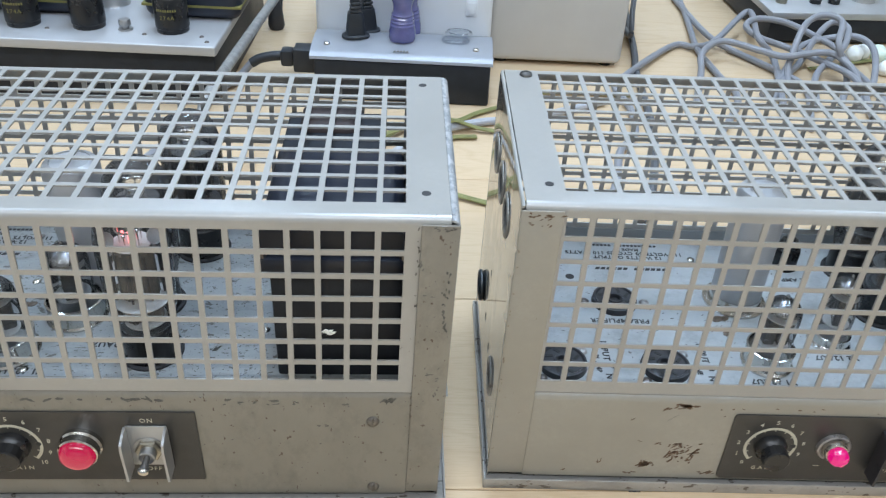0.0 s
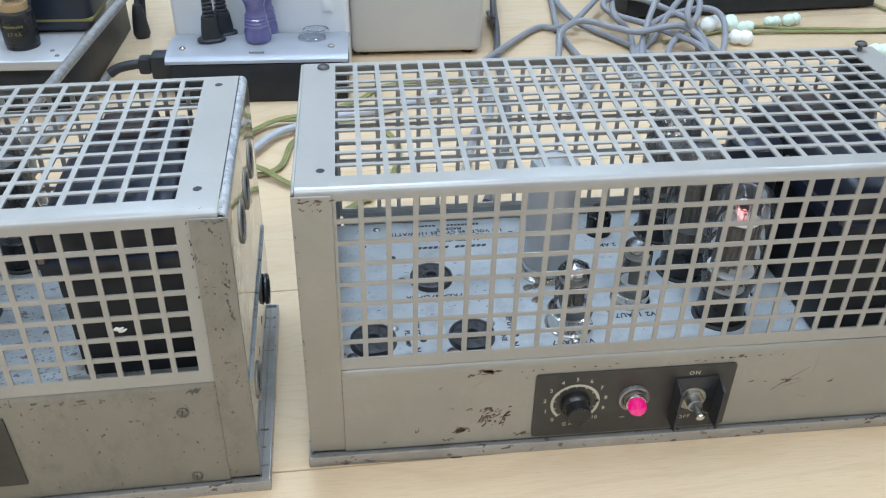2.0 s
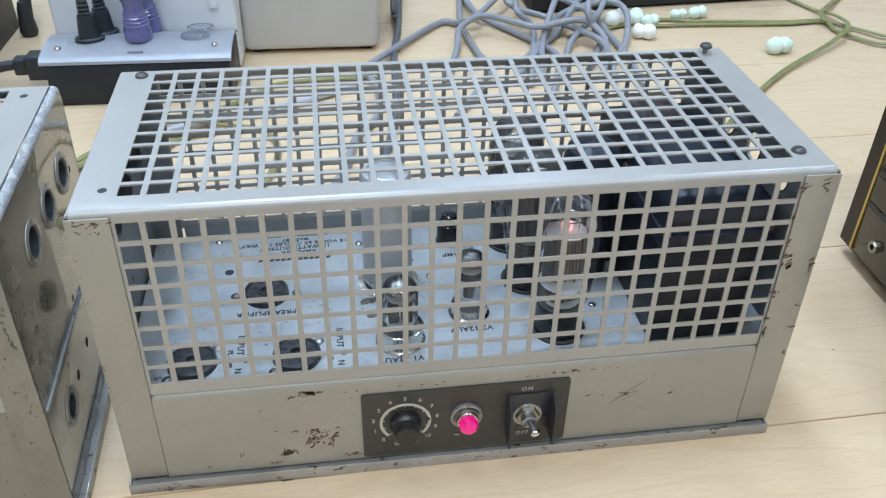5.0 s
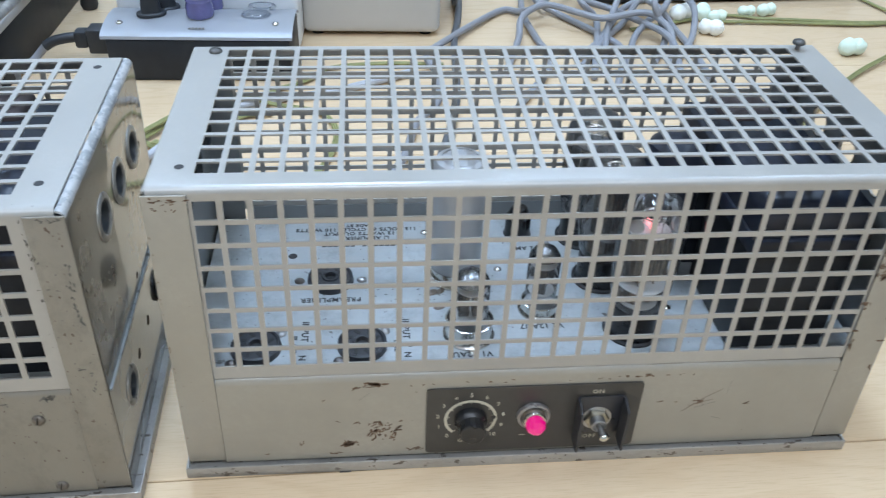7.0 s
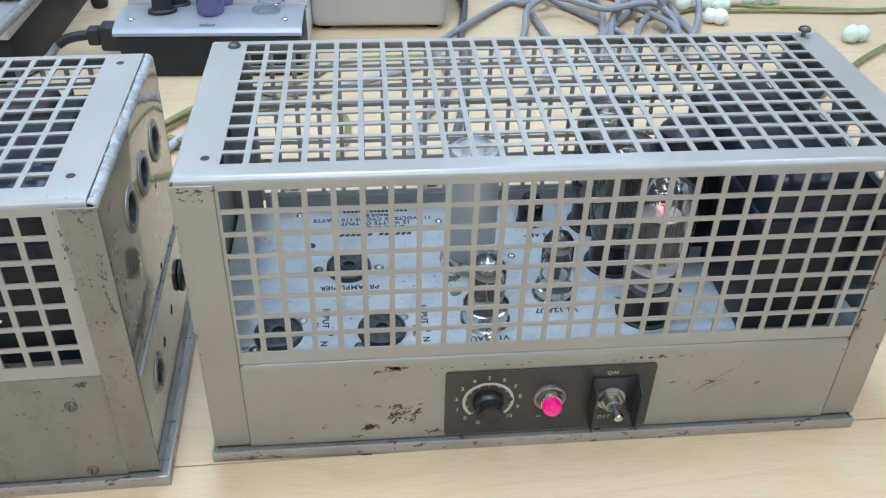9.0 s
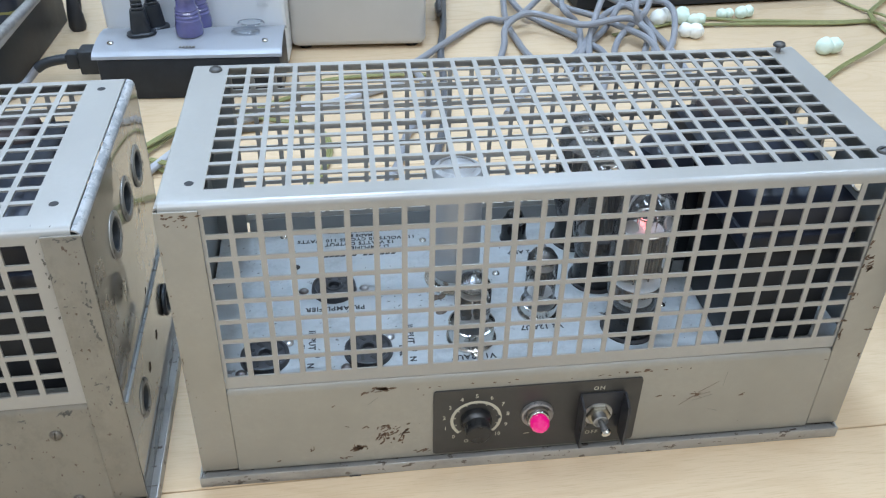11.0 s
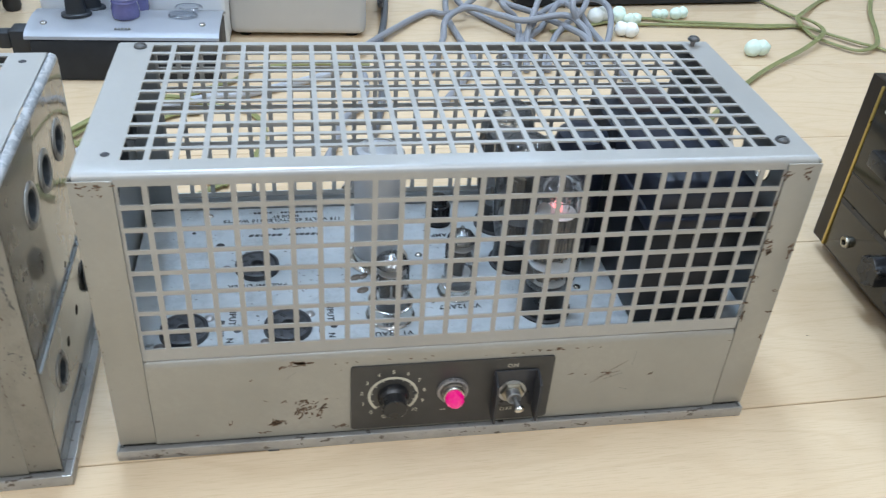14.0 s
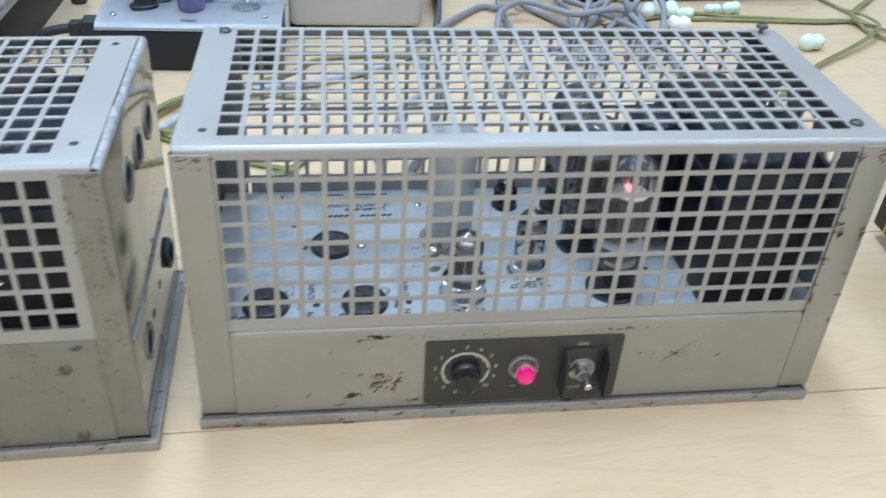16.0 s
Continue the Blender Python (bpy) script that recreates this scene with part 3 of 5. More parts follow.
def build_amplifier(m, label, deck_mat, guard_mat, screws, holes, dome_lamp, seed, shift, guard, iron, can_at, fuse_at, dz, raised, paint, wound, punch, ends, seams, mid):
    """shift: of the controls along the front; guard: half width of the switch guard; iron: the mains transformer's x0, x1, y0;
    wound: the x at which the winding begins; dz: how much higher the deck sits; raised: how much higher the controls sit;
    punch: rows and columns of holes in the lid; ends: of the lid; seams: inner edges of the posts; mid: plane the shell spreads from."""
    dk = DECK_Z + dz
    rng = random.Random(seed)
    amp = empty_thing("tube_amplifier", m, label, "amplifier", "tube amplifiers side by side")
    # base tray with upturned lip
    bm = bmesh.new()
    X0, X1, Y0, Y1 = -0.0066, W + (0.001 if dome_lamp else 0.0051), -0.0056, D + 0.005
    box(bm, X0 + 0.0016, X1 - 0.0016, Y0 + 0.0016, Y1 - 0.0016, 0.0004, 0.0066)
    for a, b, c, d in ((X0, X1, Y0, Y0 + 0.0015), (X0, X1, Y1 - 0.0015, Y1), (X0, X0 + 0.0015, Y0 + 0.0016, Y1 - 0.0016), (X1 - 0.0015, X1, Y0 + 0.0016, Y1 - 0.0016)):
        box(bm, a, b, c, d, 0.0, 0.0094, 0.0006)
    part("base_tray", bm, TRAY, amp, "scuffed bare metal tray with turned-up lip")
    # side panels
    lip = min(ends[0], W - ends[1]) - 0.0006
    outline = [(0.0, 0.0068), (0.0, 0.05), (0.0, 0.12), (0.0, H - 0.0015 - lip)] + arc(lip, H - 0.0015 - lip, lip, 180, 84, 6)[1:]
    for side in (-1, 1):
        bm = strip_sheet(outline, 0.0006, D - 0.0006, 0.0012, "y")
        cutters = bmesh.new()
        lifted = 0.0045 if side > 0 and not dome_lamp else 0.0
        big = [(y, z + (lifted if z > 0.15 else 0.0), r) for y, z, r in SIDE_HOLES]
        for y, z, r in big + SMALL_HOLES:
            bmesh.ops.create_cone(cutters, cap_ends=True, segments=28, radius1=r, radius2=r, depth=0.02, matrix=Matrix.Translation((0, y, z)) @ ALONG_X)
        bmesh.ops.recalc_face_normals(bm, faces=bm.faces)
        bm = cut_out(bm, cutters)
        if side > 0:
            bmesh.ops.transform(bm, matrix=Matrix.Translation((W, 0, 0)) @ Matrix.Diagonal((-1, 1, 1, 1)), verts=bm.verts)
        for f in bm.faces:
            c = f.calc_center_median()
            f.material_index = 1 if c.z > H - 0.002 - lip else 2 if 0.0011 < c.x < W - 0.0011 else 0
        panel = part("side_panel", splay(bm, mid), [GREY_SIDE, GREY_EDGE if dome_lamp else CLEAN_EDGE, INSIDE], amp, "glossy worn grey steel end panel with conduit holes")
        x = 0.0 if side < 0 else W
        for y, z, r in big[:4]:
            conduit_ring(panel, spread(x, z, mid), y, z, r, side, dome_lamp or side < 0)
        bm = lathe([(0.0078, -0.008), (0.0072, 0.0004), (0.0078, 0.0022), (0.0094, 0.0036), (0.0114, 0.0038), (0.0126, 0.0026), (0.0127, 0.001), (0.011, 0.0004), (0.0098, -0.001), (0.0095, -0.008)], 32, close=True)
        part("bushing", bm, RUBBER, panel, "dark rubber cable bushing", Matrix.Translation((spread(x, 0.06, mid), 0.148, 0.06)) @ (ALONG_X if side > 0 else Matrix.Rotation(radians(-90), 4, "Y")))
        p0, p1 = (0.0, seams[0] - 0.0001) if side < 0 else (seams[1] + 0.0001, W)
        part("corner_post", splay(boxed(p0, p1, -0.0016, -0.0003, 0.0122, 0.2246, 0.0003), mid), paint, amp)
        part("rear_post", splay(boxed(p0, p1, D + 0.0001, D + 0.0014, 0.0088, 0.2176, 0.0005), mid), INSIDE, amp)
    # front, back, deck, lid
    outline = [(-0.001, 0.0098), (-0.001, 0.045), (-0.001, 0.0808 + dz)] + arc(0.005, 0.0808 + dz, 0.006, 180, 92, 8)[1:] + [(0.011, 0.0868 + dz)]
    front = part("front_panel", splay(strip_sheet(outline, seams[0] + 0.0001, seams[1] - 0.0001, 0.0011, "x"), mid), paint, amp, "scuffed grey enamel front panel")
    part("back_panel", boxed(seams[0], seams[1], D - 0.0026, D - 0.0013, 0.0088, 0.0935 + dz), INSIDE, amp)
    deck = part("deck", boxed(0.0014, W - 0.0014, 0.002, D - 0.003, dk - 0.0015, dk), deck_mat, amp, "pale blue-grey speckled chassis deck")
    lid = part("perforated_lid", splay(lid_mesh(*punch, ends, seams), mid), GREY_LID, amp, "pale grey punched steel cover with square holes")
    for x, y, lift in screws:
        if lift > 0.001:
            part("screw_shank", lathe([(0.0, 0), (0.0018, 0), (0.0018, lift), (0, lift)], 12), STEEL, lid, m=pose(x, y, H))
        screw_head(lid, pose(x, y, H + lift, 0, 0, rng.uniform(0, 180)), 0.0046)
    for x, y in holes:
        part("screw_hole", lathe([(0.0, 0.0001), (0.0026, 0.0001), (0.0027, 0.0)], 16), INK, lid, m=pose(x, y, H + 0.00005))
    # chips and scuffs
    face = lambda u, v, d: (u, -0.00102 - d, v)
    bm = bmesh.new()
    bruised = (
        (0.126, 0.034, 0.0065, 0.0045, 40, 0.0017, 0.85), (0.104, 0.0235, 0.0042, 0.0018, 20, 0.0018, 0.9), (0.118, 0.043, 0.012, 0.0012, 10, 0.0012, 0.1), (0.1205, 0.0788, 0.0036, 0.0009, 16, 0.0021, 0.05), (0.109, 0.0762, 0.0012, 0.0008, 5, 0.0012, 0.6), (0.0715, 0.0255, 0.0007, 0.0018, 4, 0.0013, 1.5), (0.0475, 0.0165, 0.0007, 0.0005, 2, 0.0011, 0.4), (0.0935, 0.014, 0.003, 0.0004, 5, 0.0012, 0.0), (0.1475, 0.0165, 0.0035, 0.001, 7, 0.0013, 0.5), (0.0885, 0.066, 0.0006, 0.0004, 2, 0.0009, 0.2), (0.292, 0.0778, 0.012, 0.0006, 12, 0.0013, 0.0),
                                    (0.341, 0.0515, 0.0022, 0.0014, 7, 0.0012, 0.5), (0.3735, 0.0485, 0.0015, 0.001, 5, 0.0011, 0.3), (0.317, 0.052, 0.003, 0.0006, 3, 0.0012, 0.1),
                                    (0.15, 0.016, 0.005, 0.001, 6, 0.001, 0.3), (0.2, 0.04, 0.11, 0.02, 12, 0.0006, 0.5), (0.22, 0.0775 + dz, 0.12, 0.0008, 16, 0.001, 0.0))
    if dome_lamp:
        bruised = ((0.4135, 0.0958, 0.0013, 0.001, 10, 0.0018, 0.7), (0.387, 0.0915, 0.002, 0.0008, 4, 0.0012, 0.4), (0.33, 0.0925, 0.02, 0.0007, 9, 0.0016, 0.0), (0.22, 0.0955, 0.06, 0.0005, 26, 0.0021, 0.0), (0.371, 0.074, 0.0016, 0.0005, 4, 0.0012, 0.2), (0.3, 0.05, 0.07, 0.02, 10, 0.0006, 0.5))
    for cx, cz, rx, rz, n, s, a in bruised:
        scatter_flakes(bm, rng, cx, cz, rx, rz, n, s, face, a)
    post = lambda u, v, d: (spread(u, v, mid), -0.0016 - d, v)
    worn_posts = ((0.012, 0.2215, 0.006, 0.0009, 14, 0.0011, 0.0), (0.012, 0.2165, 0.005, 0.0015, 7, 0.0008, 0.3), (0.0012, 0.12, 0.0003, 0.05, 14, 0.0008, 1.5), (0.012, 0.08, 0.006, 0.05, 5, 0.0004, 1.2),
                  (0.4275, 0.194, 0.0005, 0.0014, 5, 0.0014, 1.5), (0.4288, 0.175, 0.0008, 0.0014, 5, 0.0012, 0.8), (0.431, 0.1648, 0.002, 0.0006, 8, 0.0016, 0.1), (0.4335, 0.1573, 0.0017, 0.0013, 9, 0.0017, 0.6), (0.4287, 0.1585, 0.0006, 0.0009, 4, 0.0012, 1.2), (0.4485, 0.157, 0.0007, 0.003, 11, 0.0014, 1.2), (0.429, 0.1335, 0.0013, 0.0014, 6, 0.0015, 0.7), (0.4303, 0.112, 0.0015, 0.0006, 6, 0.0012, 0.0), (0.4293, 0.1005, 0.0008, 0.0022, 9, 0.0014, 1.2), (0.4483, 0.122, 0.0008, 0.0006, 4, 0.0011, 0.2), (0.449, 0.103, 0.0012, 0.0005, 4, 0.0012, 0.2), (0.4492, 0.08, 0.0004, 0.0014, 5, 0.0012, 1.5), (0.4288, 0.2165, 0.0009, 0.0024, 8, 0.0013, 0.9), (0.4435, 0.2175, 0.0018, 0.003, 9, 0.0015, 0.8))
    if dome_lamp:
        worn_posts = ((0.4465, 0.185, 0.0007, 0.006, 10, 0.0013, 1.6), (0.4455, 0.169, 0.0006, 0.006, 8, 0.0012, 1.6), (0.4463, 0.156, 0.0006, 0.004, 8, 0.0014, 1.6), (0.431, 0.1975, 0.0008, 0.0016, 6, 0.0011, 1.0), (0.4292, 0.17, 0.0006, 0.001, 4, 0.0009, 1.2), (0.444, 0.2222, 0.004, 0.0008, 12, 0.0009, 0.0), (0.436, 0.178, 0.005, 0.0005, 5, 0.0008, 0.1), (0.4385, 0.1183, 0.002, 0.0006, 5, 0.0011, 0.3), (0.445, 0.104, 0.0006, 0.008, 9, 0.0009, 1.5), (0.4362, 0.15, 0.007, 0.05, 22, 0.0005, 1.3), (0.429, 0.205, 0.0003, 0.008, 7, 0.001, 1.6), (0.012, 0.13, 0.007, 0.05, 16, 0.0005, 1.3))
    for cx, cz, rx, rz, n, s, a in worn_posts:
        scatter_flakes(bm, rng, cx, cz, rx, rz, n, s, post, a)
    part("chipped_paint", bm, GRIME if dome_lamp else CHIPS, amp, "dark scuffs and chips in the paint" if dome_lamp else "rust-brown chips in the paint", kind="stuff")
    if not dome_lamp:
        bm = bmesh.new()
        for x0, z0, x1, z1 in ((0.3295, 0.0425, 0.3415, 0.0525), (0.3415, 0.0535, 0.3545, 0.063), (0.3365, 0.0495, 0.35, 0.0532), (0.3375, 0.0555, 0.3445, 0.0475), (0.3335, 0.0475, 0.3405, 0.0505)):
            l, a = math.hypot(x1 - x0, z1 - z0), math.atan2(z1 - z0, x1 - x0)
            box(bm, -l / 2, l / 2, -0.00008, 0.00008, -0.00012, 0.00012, m=Matrix.Translation(((x0 + x1) / 2, -0.00107, (z0 + z1) / 2)) @ Matrix.Rotation(-a, 4, "Y"))
        part("crossed_scratch", bm, BROWN_SCRATCH, amp, "crossed rust-brown scratches in the paint", kind="stuff")
    bm = bmesh.new()
    for k in range(9):
        u, v, a, l = rng.uniform(0.04, 0.41), rng.uniform(0.016, 0.075), rng.gauss(0.5, 0.5), rng.uniform(0.004, 0.016)
        if 0.15 < u < 0.30:
            continue
        box(bm, -l / 2, l / 2, -0.00008, 0.00008, -0.00009, 0.00009, m=Matrix.Translation((u, -0.00105, v)) @ Matrix.Rotation(-a, 4, "Y"))
    for k in range(60 if dome_lamp else 16):
        u, v, a, l = rng.choice((rng.uniform(0.002, 0.022), W - rng.uniform(0.002, 0.022))), rng.uniform(0.02, 0.21), rng.gauss(1.3, 0.4), rng.uniform(0.004, 0.014)
        l = min(l, 0.012)
        if 0.006 < (u if u < 0.2 else W - u) < 0.018:
            box(bm, -l / 2, l / 2, -0.00008, 0.00008, -0.00007, 0.00007, m=Matrix.Translation((u, -0.00145, v)) @ Matrix.Rotation(-a, 4, "Y"))
    part("scratches", bm, SCRATCH, amp, "fine scratches in the paint", kind="stuff")
    if dome_lamp:
        bm = bmesh.new()
        scatter_flakes(bm, rng, 0.0, 0.0, 0.0036, 0.0006, 6, 0.0017, lambda u, v, d: (0.3775 + u, -0.0004 - 4 * d, 0.1502 + v), 0.2)
        part("paper_scrap", bm, FOAM, amp, "torn white paper scrap caught in the mesh")
    for x, z in ((0.4035, 0.0798), (0.4035, 0.0183)):
        if seed == 1:
            screw_head(front, Matrix.Translation((x, -0.001, z - 0.002)) @ OUT_FRONT @ pose(0, 0, 0, 0, 0, 84), 0.004, TARNISHED)
    # control plate
    plate = part("control_plate", rounded_plate(0.1546 + shift, 0.2987 + shift, 0.0125 + raised, 0.0732 + raised, 0.0006 if dome_lamp else 0.0025, -0.0024, -0.0011), PLATE, amp, "dark bronze control plate with cream lettering")
    y = -0.0025
    DX, DZ = 0.1842 + shift, 0.0447 + raised
    upright = lambda x, z: Matrix.Translation((x, y, z)) @ OUT_FRONT
    bm = bmesh.new()
    ring = []
    for k in range(49):
        a = radians(226 - 272 * k / 48)
        ring.append([bm.verts.new((DX + r * math.cos(a), y - d, DZ + r * math.sin(a))) for r, d in ((0.0158, 0), (0.0178, 0), (0.0178, 0.0002), (0.0158, 0.0002))])
    for a, b in zip(ring, ring[1:]):
        for i in range(4):
            bm.faces.new((a[i], a[(i + 1) % 4], b[(i + 1) % 4], b[i]))
    for k in range(11):
        a = radians(226 - 27.2 * k)
        box(bm, 0.0143, 0.0159, -0.0001, 0.0002, -0.00025, 0.00025, m=Matrix.Translation((DX, y, DZ)) @ Matrix.Rotation(-a, 4, "Y"))
    part("dial_scale", bm, CREAM, plate, "cream dial scale")
    for k in range(11):
        a = radians(226 - 27.2 * k)
        lettering("dial_number", str(k), 0.0048, upright(DX + 0.0222 * math.cos(a), DZ + 0.0222 * math.sin(a)), CREAM, plate)
    lettering("legend", "GAIN", 0.0046, upright(DX, DZ - 0.0212), CREAM, plate, spacing=1.7)
    lettering("legend", "ON", 0.0048, upright(0.2685 + shift, 0.0662 + raised), CREAM, plate, spacing=1.2)
    lettering("legend", "OFF", 0.0048, upright(0.2675 + shift, 0.0228 + raised), CREAM, plate, spacing=1.2)
    part("legend_dash", boxed(0.2185 + shift, 0.2225 + shift, y - 0.0002, y, 0.0268 + raised, 0.0273 + raised), CREAM, plate)
    part("pointer", lathe([(0.0, 0.0004), (0.0016, 0.0004), (0.0017, 0.0)], 14), INK, plate, m=upright(DX + 0.0155, DZ + 0.001))
    # knob
    bm = bmesh.new()
    prof = [(0.0, 0.0145), (0.0078, 0.0145), (0.0088, 0.0137), (0.0089, 0.0065), (0.0102, 0.0048), (0.0108, 0.0035), (0.0108, 0.0)]
    segs = 48
    rings = []
    for r, h in prof:
        if r == 0:
            rings.append([bm.verts.new((0, 0, h))])
            continue
        rings.append([bm.verts.new(((r * (0.965 if 0.006 < h < 0.0142 and i % 3 == 0 else 1)) * math.cos(2 * math.pi * i / segs), (r * (0.965 if 0.006 < h < 0.0142 and i % 3 == 0 else 1)) * math.sin(2 * math.pi * i / segs), h)) for i in range(segs)])
    for a, b in zip(rings, rings[1:]):
        for i in range(segs):
            j = (i + 1) % segs
            bm.faces.new((a[0], b[i], b[j]) if len(a) == 1 else (a[i], a[j], b[j], b[i]))
    part("gain_knob", bm, BLACK, amp, "black bakelite knob", Matrix.Translation((DX, y, DZ)) @ OUT_FRONT)
    # pilot lamp
    LX, LZ = 0.2265 + shift, 0.0465 + raised
    if dome_lamp:
        bez = part("pilot_lamp", lathe([(0.0118, 0.0), (0.0132, 0.0), (0.0132, 0.003), (0.0122, 0.0042), (0.0122, 0.009), (0.0113, 0.0098), (0.0105, 0.009)], 36), CHROME, amp, "chrome pilot lamp bezel", Matrix.Translation((LX, y, LZ)) @ OUT_FRONT)
        part("lens", lathe([(0.0112, 0.009), (0.0111, 0.0105), (0.0098, 0.0135), (0.0065, 0.0158), (0.003, 0.0167), (0.0, 0.0169)], 32), RED_DOME, bez, "lit red domed lens")
    else:
        bez = part("pilot_lamp", lathe([(0.0, 0.0006), (0.0075, 0.0006), (0.0092, 0.0026), (0.0102, 0.0032), (0.0112, 0.0026), (0.0114, 0.0)], 36), BEZEL, amp, "chrome pilot lamp bezel", Matrix.Translation((LX, y, LZ)) @ OUT_FRONT)
        part("collar", lathe([(0.0078, 0.0008), (0.0078, 0.0062), (0.0073, 0.0072), (0.0066, 0.0074), (0.0064, 0.002)], 32), CHROME, bez, "bright plated collar")
        bm = bmesh.new()
        bmesh.ops.create_icosphere(bm, subdivisions=2, radius=0.007, matrix=Matrix.Translation((0, 0, 0.0095)))
        jewel = part("lens", bm, RED_LIT, bez, "lit magenta faceted jewel")
        for poly in jewel.data.polygons:
            poly.use_smooth = False
    # toggle switch and guard
    TX, TZ = 0.2697 + shift * 1.5, 0.0427 + raised
    GX, foot = TX + (0.0 if dome_lamp else 0.0016), 0.0262 if dome_lamp else 0.0225
    bm = boxed(GX - guard, GX + guard, y - 0.0014, y - 0.0001, 0.028 + raised, 0.0625 + raised, 0.0004)
    for s in (-1, 1):
        x0 = GX + s * guard - 0.0008
        pts = [(y - p, q + raised) for p, q in ((0.0014, foot), (0.0014, 0.0625), (0.004, 0.0625), (0.0135, 0.0585), (0.0145, 0.054), (0.0138, foot))]
        a, b = [bm.verts.new((x0, p, q)) for p, q in pts], [bm.verts.new((x0 + 0.0016, p, q)) for p, q in pts]
        bm.faces.new(a), bm.faces.new(b)
        for i in range(len(pts)):
            j = (i + 1) % len(pts)
            bm.faces.new((a[i], a[j], b[j], b[i]))
    part("toggle_guard", bm, guard_mat, amp, "bent metal switch guard")
    tog = part("toggle_switch", lathe([(0.0088, 0.0), (0.0088, 0.0022), (0.008, 0.0028), (0.0052, 0.0028), (0.0052, 0.0062), (0.0042, 0.0068), (0.0034, 0.006), (0.0, 0.0055)], 6), BRASS, amp, "brass toggle switch nut", Matrix.Translation((TX, y - 0.0015, TZ)) @ OUT_FRONT)
    part("washer", lathe([(0.0, 0.0006), (0.0102, 0.0006), (0.0104, 0.0)], 28), TIN, tog)
    part("bushing", lathe([(0.0053, 0.002), (0.0053, 0.0078), (0.0045, 0.0084), (0.0036, 0.007), (0.0, 0.006)], 24), TIN, tog)
    lever = lathe([(0.0, 0.0), (0.0021, 0.0), (0.0019, 0.005), (0.0022, 0.008), (0.0029, 0.011), (0.003, 0.0122), (0.0025, 0.0134), (0.0012, 0.0141), (0.0, 0.0142)], 20)
    arm = part("lever", lever, SCREW, tog, "dark steel bat lever with bright tip", pose(0, 0, 0.0045, 40, 26 if seed == 2 else -14, 0) @ Matrix.Diagonal((1.1, 1.1, 0.85, 1)))
    part("tip", lathe([(0.0, 0.0096), (0.0029, 0.0104), (0.0034, 0.0122), (0.0029, 0.014), (0.0016, 0.0151), (0.0, 0.0154)], 20), CHROME, arm, "bright ball tip")
    # transformers
    i0, i1, j0 = iron
    j1 = j0 + 0.082
    power = part("power_transformer", boxed(i0, i1, j0, j1, dk, 0.163 + dz, 0.002), BLACK_DULL, amp, "black enamelled mains transformer")
    part("core_lip", boxed(i0 - 0.0055, i1 + 0.0035, j0 - 0.0055, j1 + 0.0035, 0.1632 + dz, 0.1752 + dz, 0.0015), BLACK_GLOSS, power)
    bm = boxed(i0 - 0.0035, i1 + 0.0005, j0 - 0.0025, j1 + 0.0005, 0.1753 + dz, 0.2035 + dz)
    bmesh.ops.bevel(bm, geom=[e for e in bm.edges if all(v.co.z > 0.2 + dz for v in e.verts)], offset=0.013, segments=3, affect="EDGES", profile=0.5)
    part("end_bell", bm, BLACK_GLOSS, power)
    for bx in (i0 - 0.003, i1 + 0.001):
        for by in (j0 - 0.0025, j1 + 0.0005):
            part("bolt", lathe([(0.0, 0.0045), (0.0022, 0.0045), (0.0032, 0.0035), (0.0032, 0.0)], 6), STEEL, power, m=pose(bx, by, 0.1752 + dz))
    k0 = j1 + 0.0125
    out = part("output_transformer", boxed(i0 - 0.003, i1 - (0.013 if dome_lamp else -0.005), k0, 0.1705, dk, 0.19 + dz, 0.002), CORE, amp, "black output transformer with brown paper winding")
    part("winding", boxed(wound, wound + 0.039, 0.138, 0.1735, 0.1 + dz, 0.1965 + dz, 0.006, 3), PAPER, out, "brown paper-wrapped winding")
    if not dome_lamp:
        bm = lathe([(0.0, 0.193), (0.012, 0.192), (0.0185, 0.187), (0.021, 0.178), (0.021, dk)], 32)
        part("choke", bm, BLACK_GLOSS, amp, "black round choke can", pose(0.3335, 0.113, 0))
    # sockets, can, fuse, small deck hardware
    octal_socket(amp, dk, 0.0437, 0.0325, 42)
    octal_socket(amp, dk, 0.1135, 0.032, 42)
    octal_socket(amp, dk, 0.0908, 0.1025, 0, 0.0225)
    can = part("capacitor_can", lathe([(0.0, 0.0975), (0.0125, 0.0975), (0.013, 0.0985), (0.0165, 0.097), (0.0183, 0.094), (0.0183, 0.004), (0.018, 0.0)], 40), ALU_CAN, amp, "tall dull aluminium capacitor can", pose(*can_at, dk))
    part("clamp", lathe([(0.0186, 0.0), (0.0232, 0.0), (0.0232, 0.0012), (0.0192, 0.002), (0.019, 0.009), (0.0186, 0.009)], 40), CHROME, can)
    fuse = part("fuse_holder", lathe([(0.0, 0.0262), (0.0038, 0.0258), (0.0062, 0.0242), (0.0074, 0.021), (0.0074, 0.0178), (0.0094, 0.017), (0.01, 0.0158), (0.01, 0.003), (0.0112, 0.0), (0.0, 0.0)], 28), GLOSSY_BLACK, amp, "black fuse holder", pose(*fuse_at, dk))
    for x, yy in ((0.1628, 0.1602), (0.1638, 0.112), (0.2148, 0.111), (0.1868, 0.0222), (0.051, 0.1748), (0.3305, 0.062)):
        part("rivet", lathe([(0, 0.0014), (0.0018, 0.0012), (0.003, 0.0003), (0.0031, 0)], 12), CHROME, deck, m=pose(x, yy, dk))
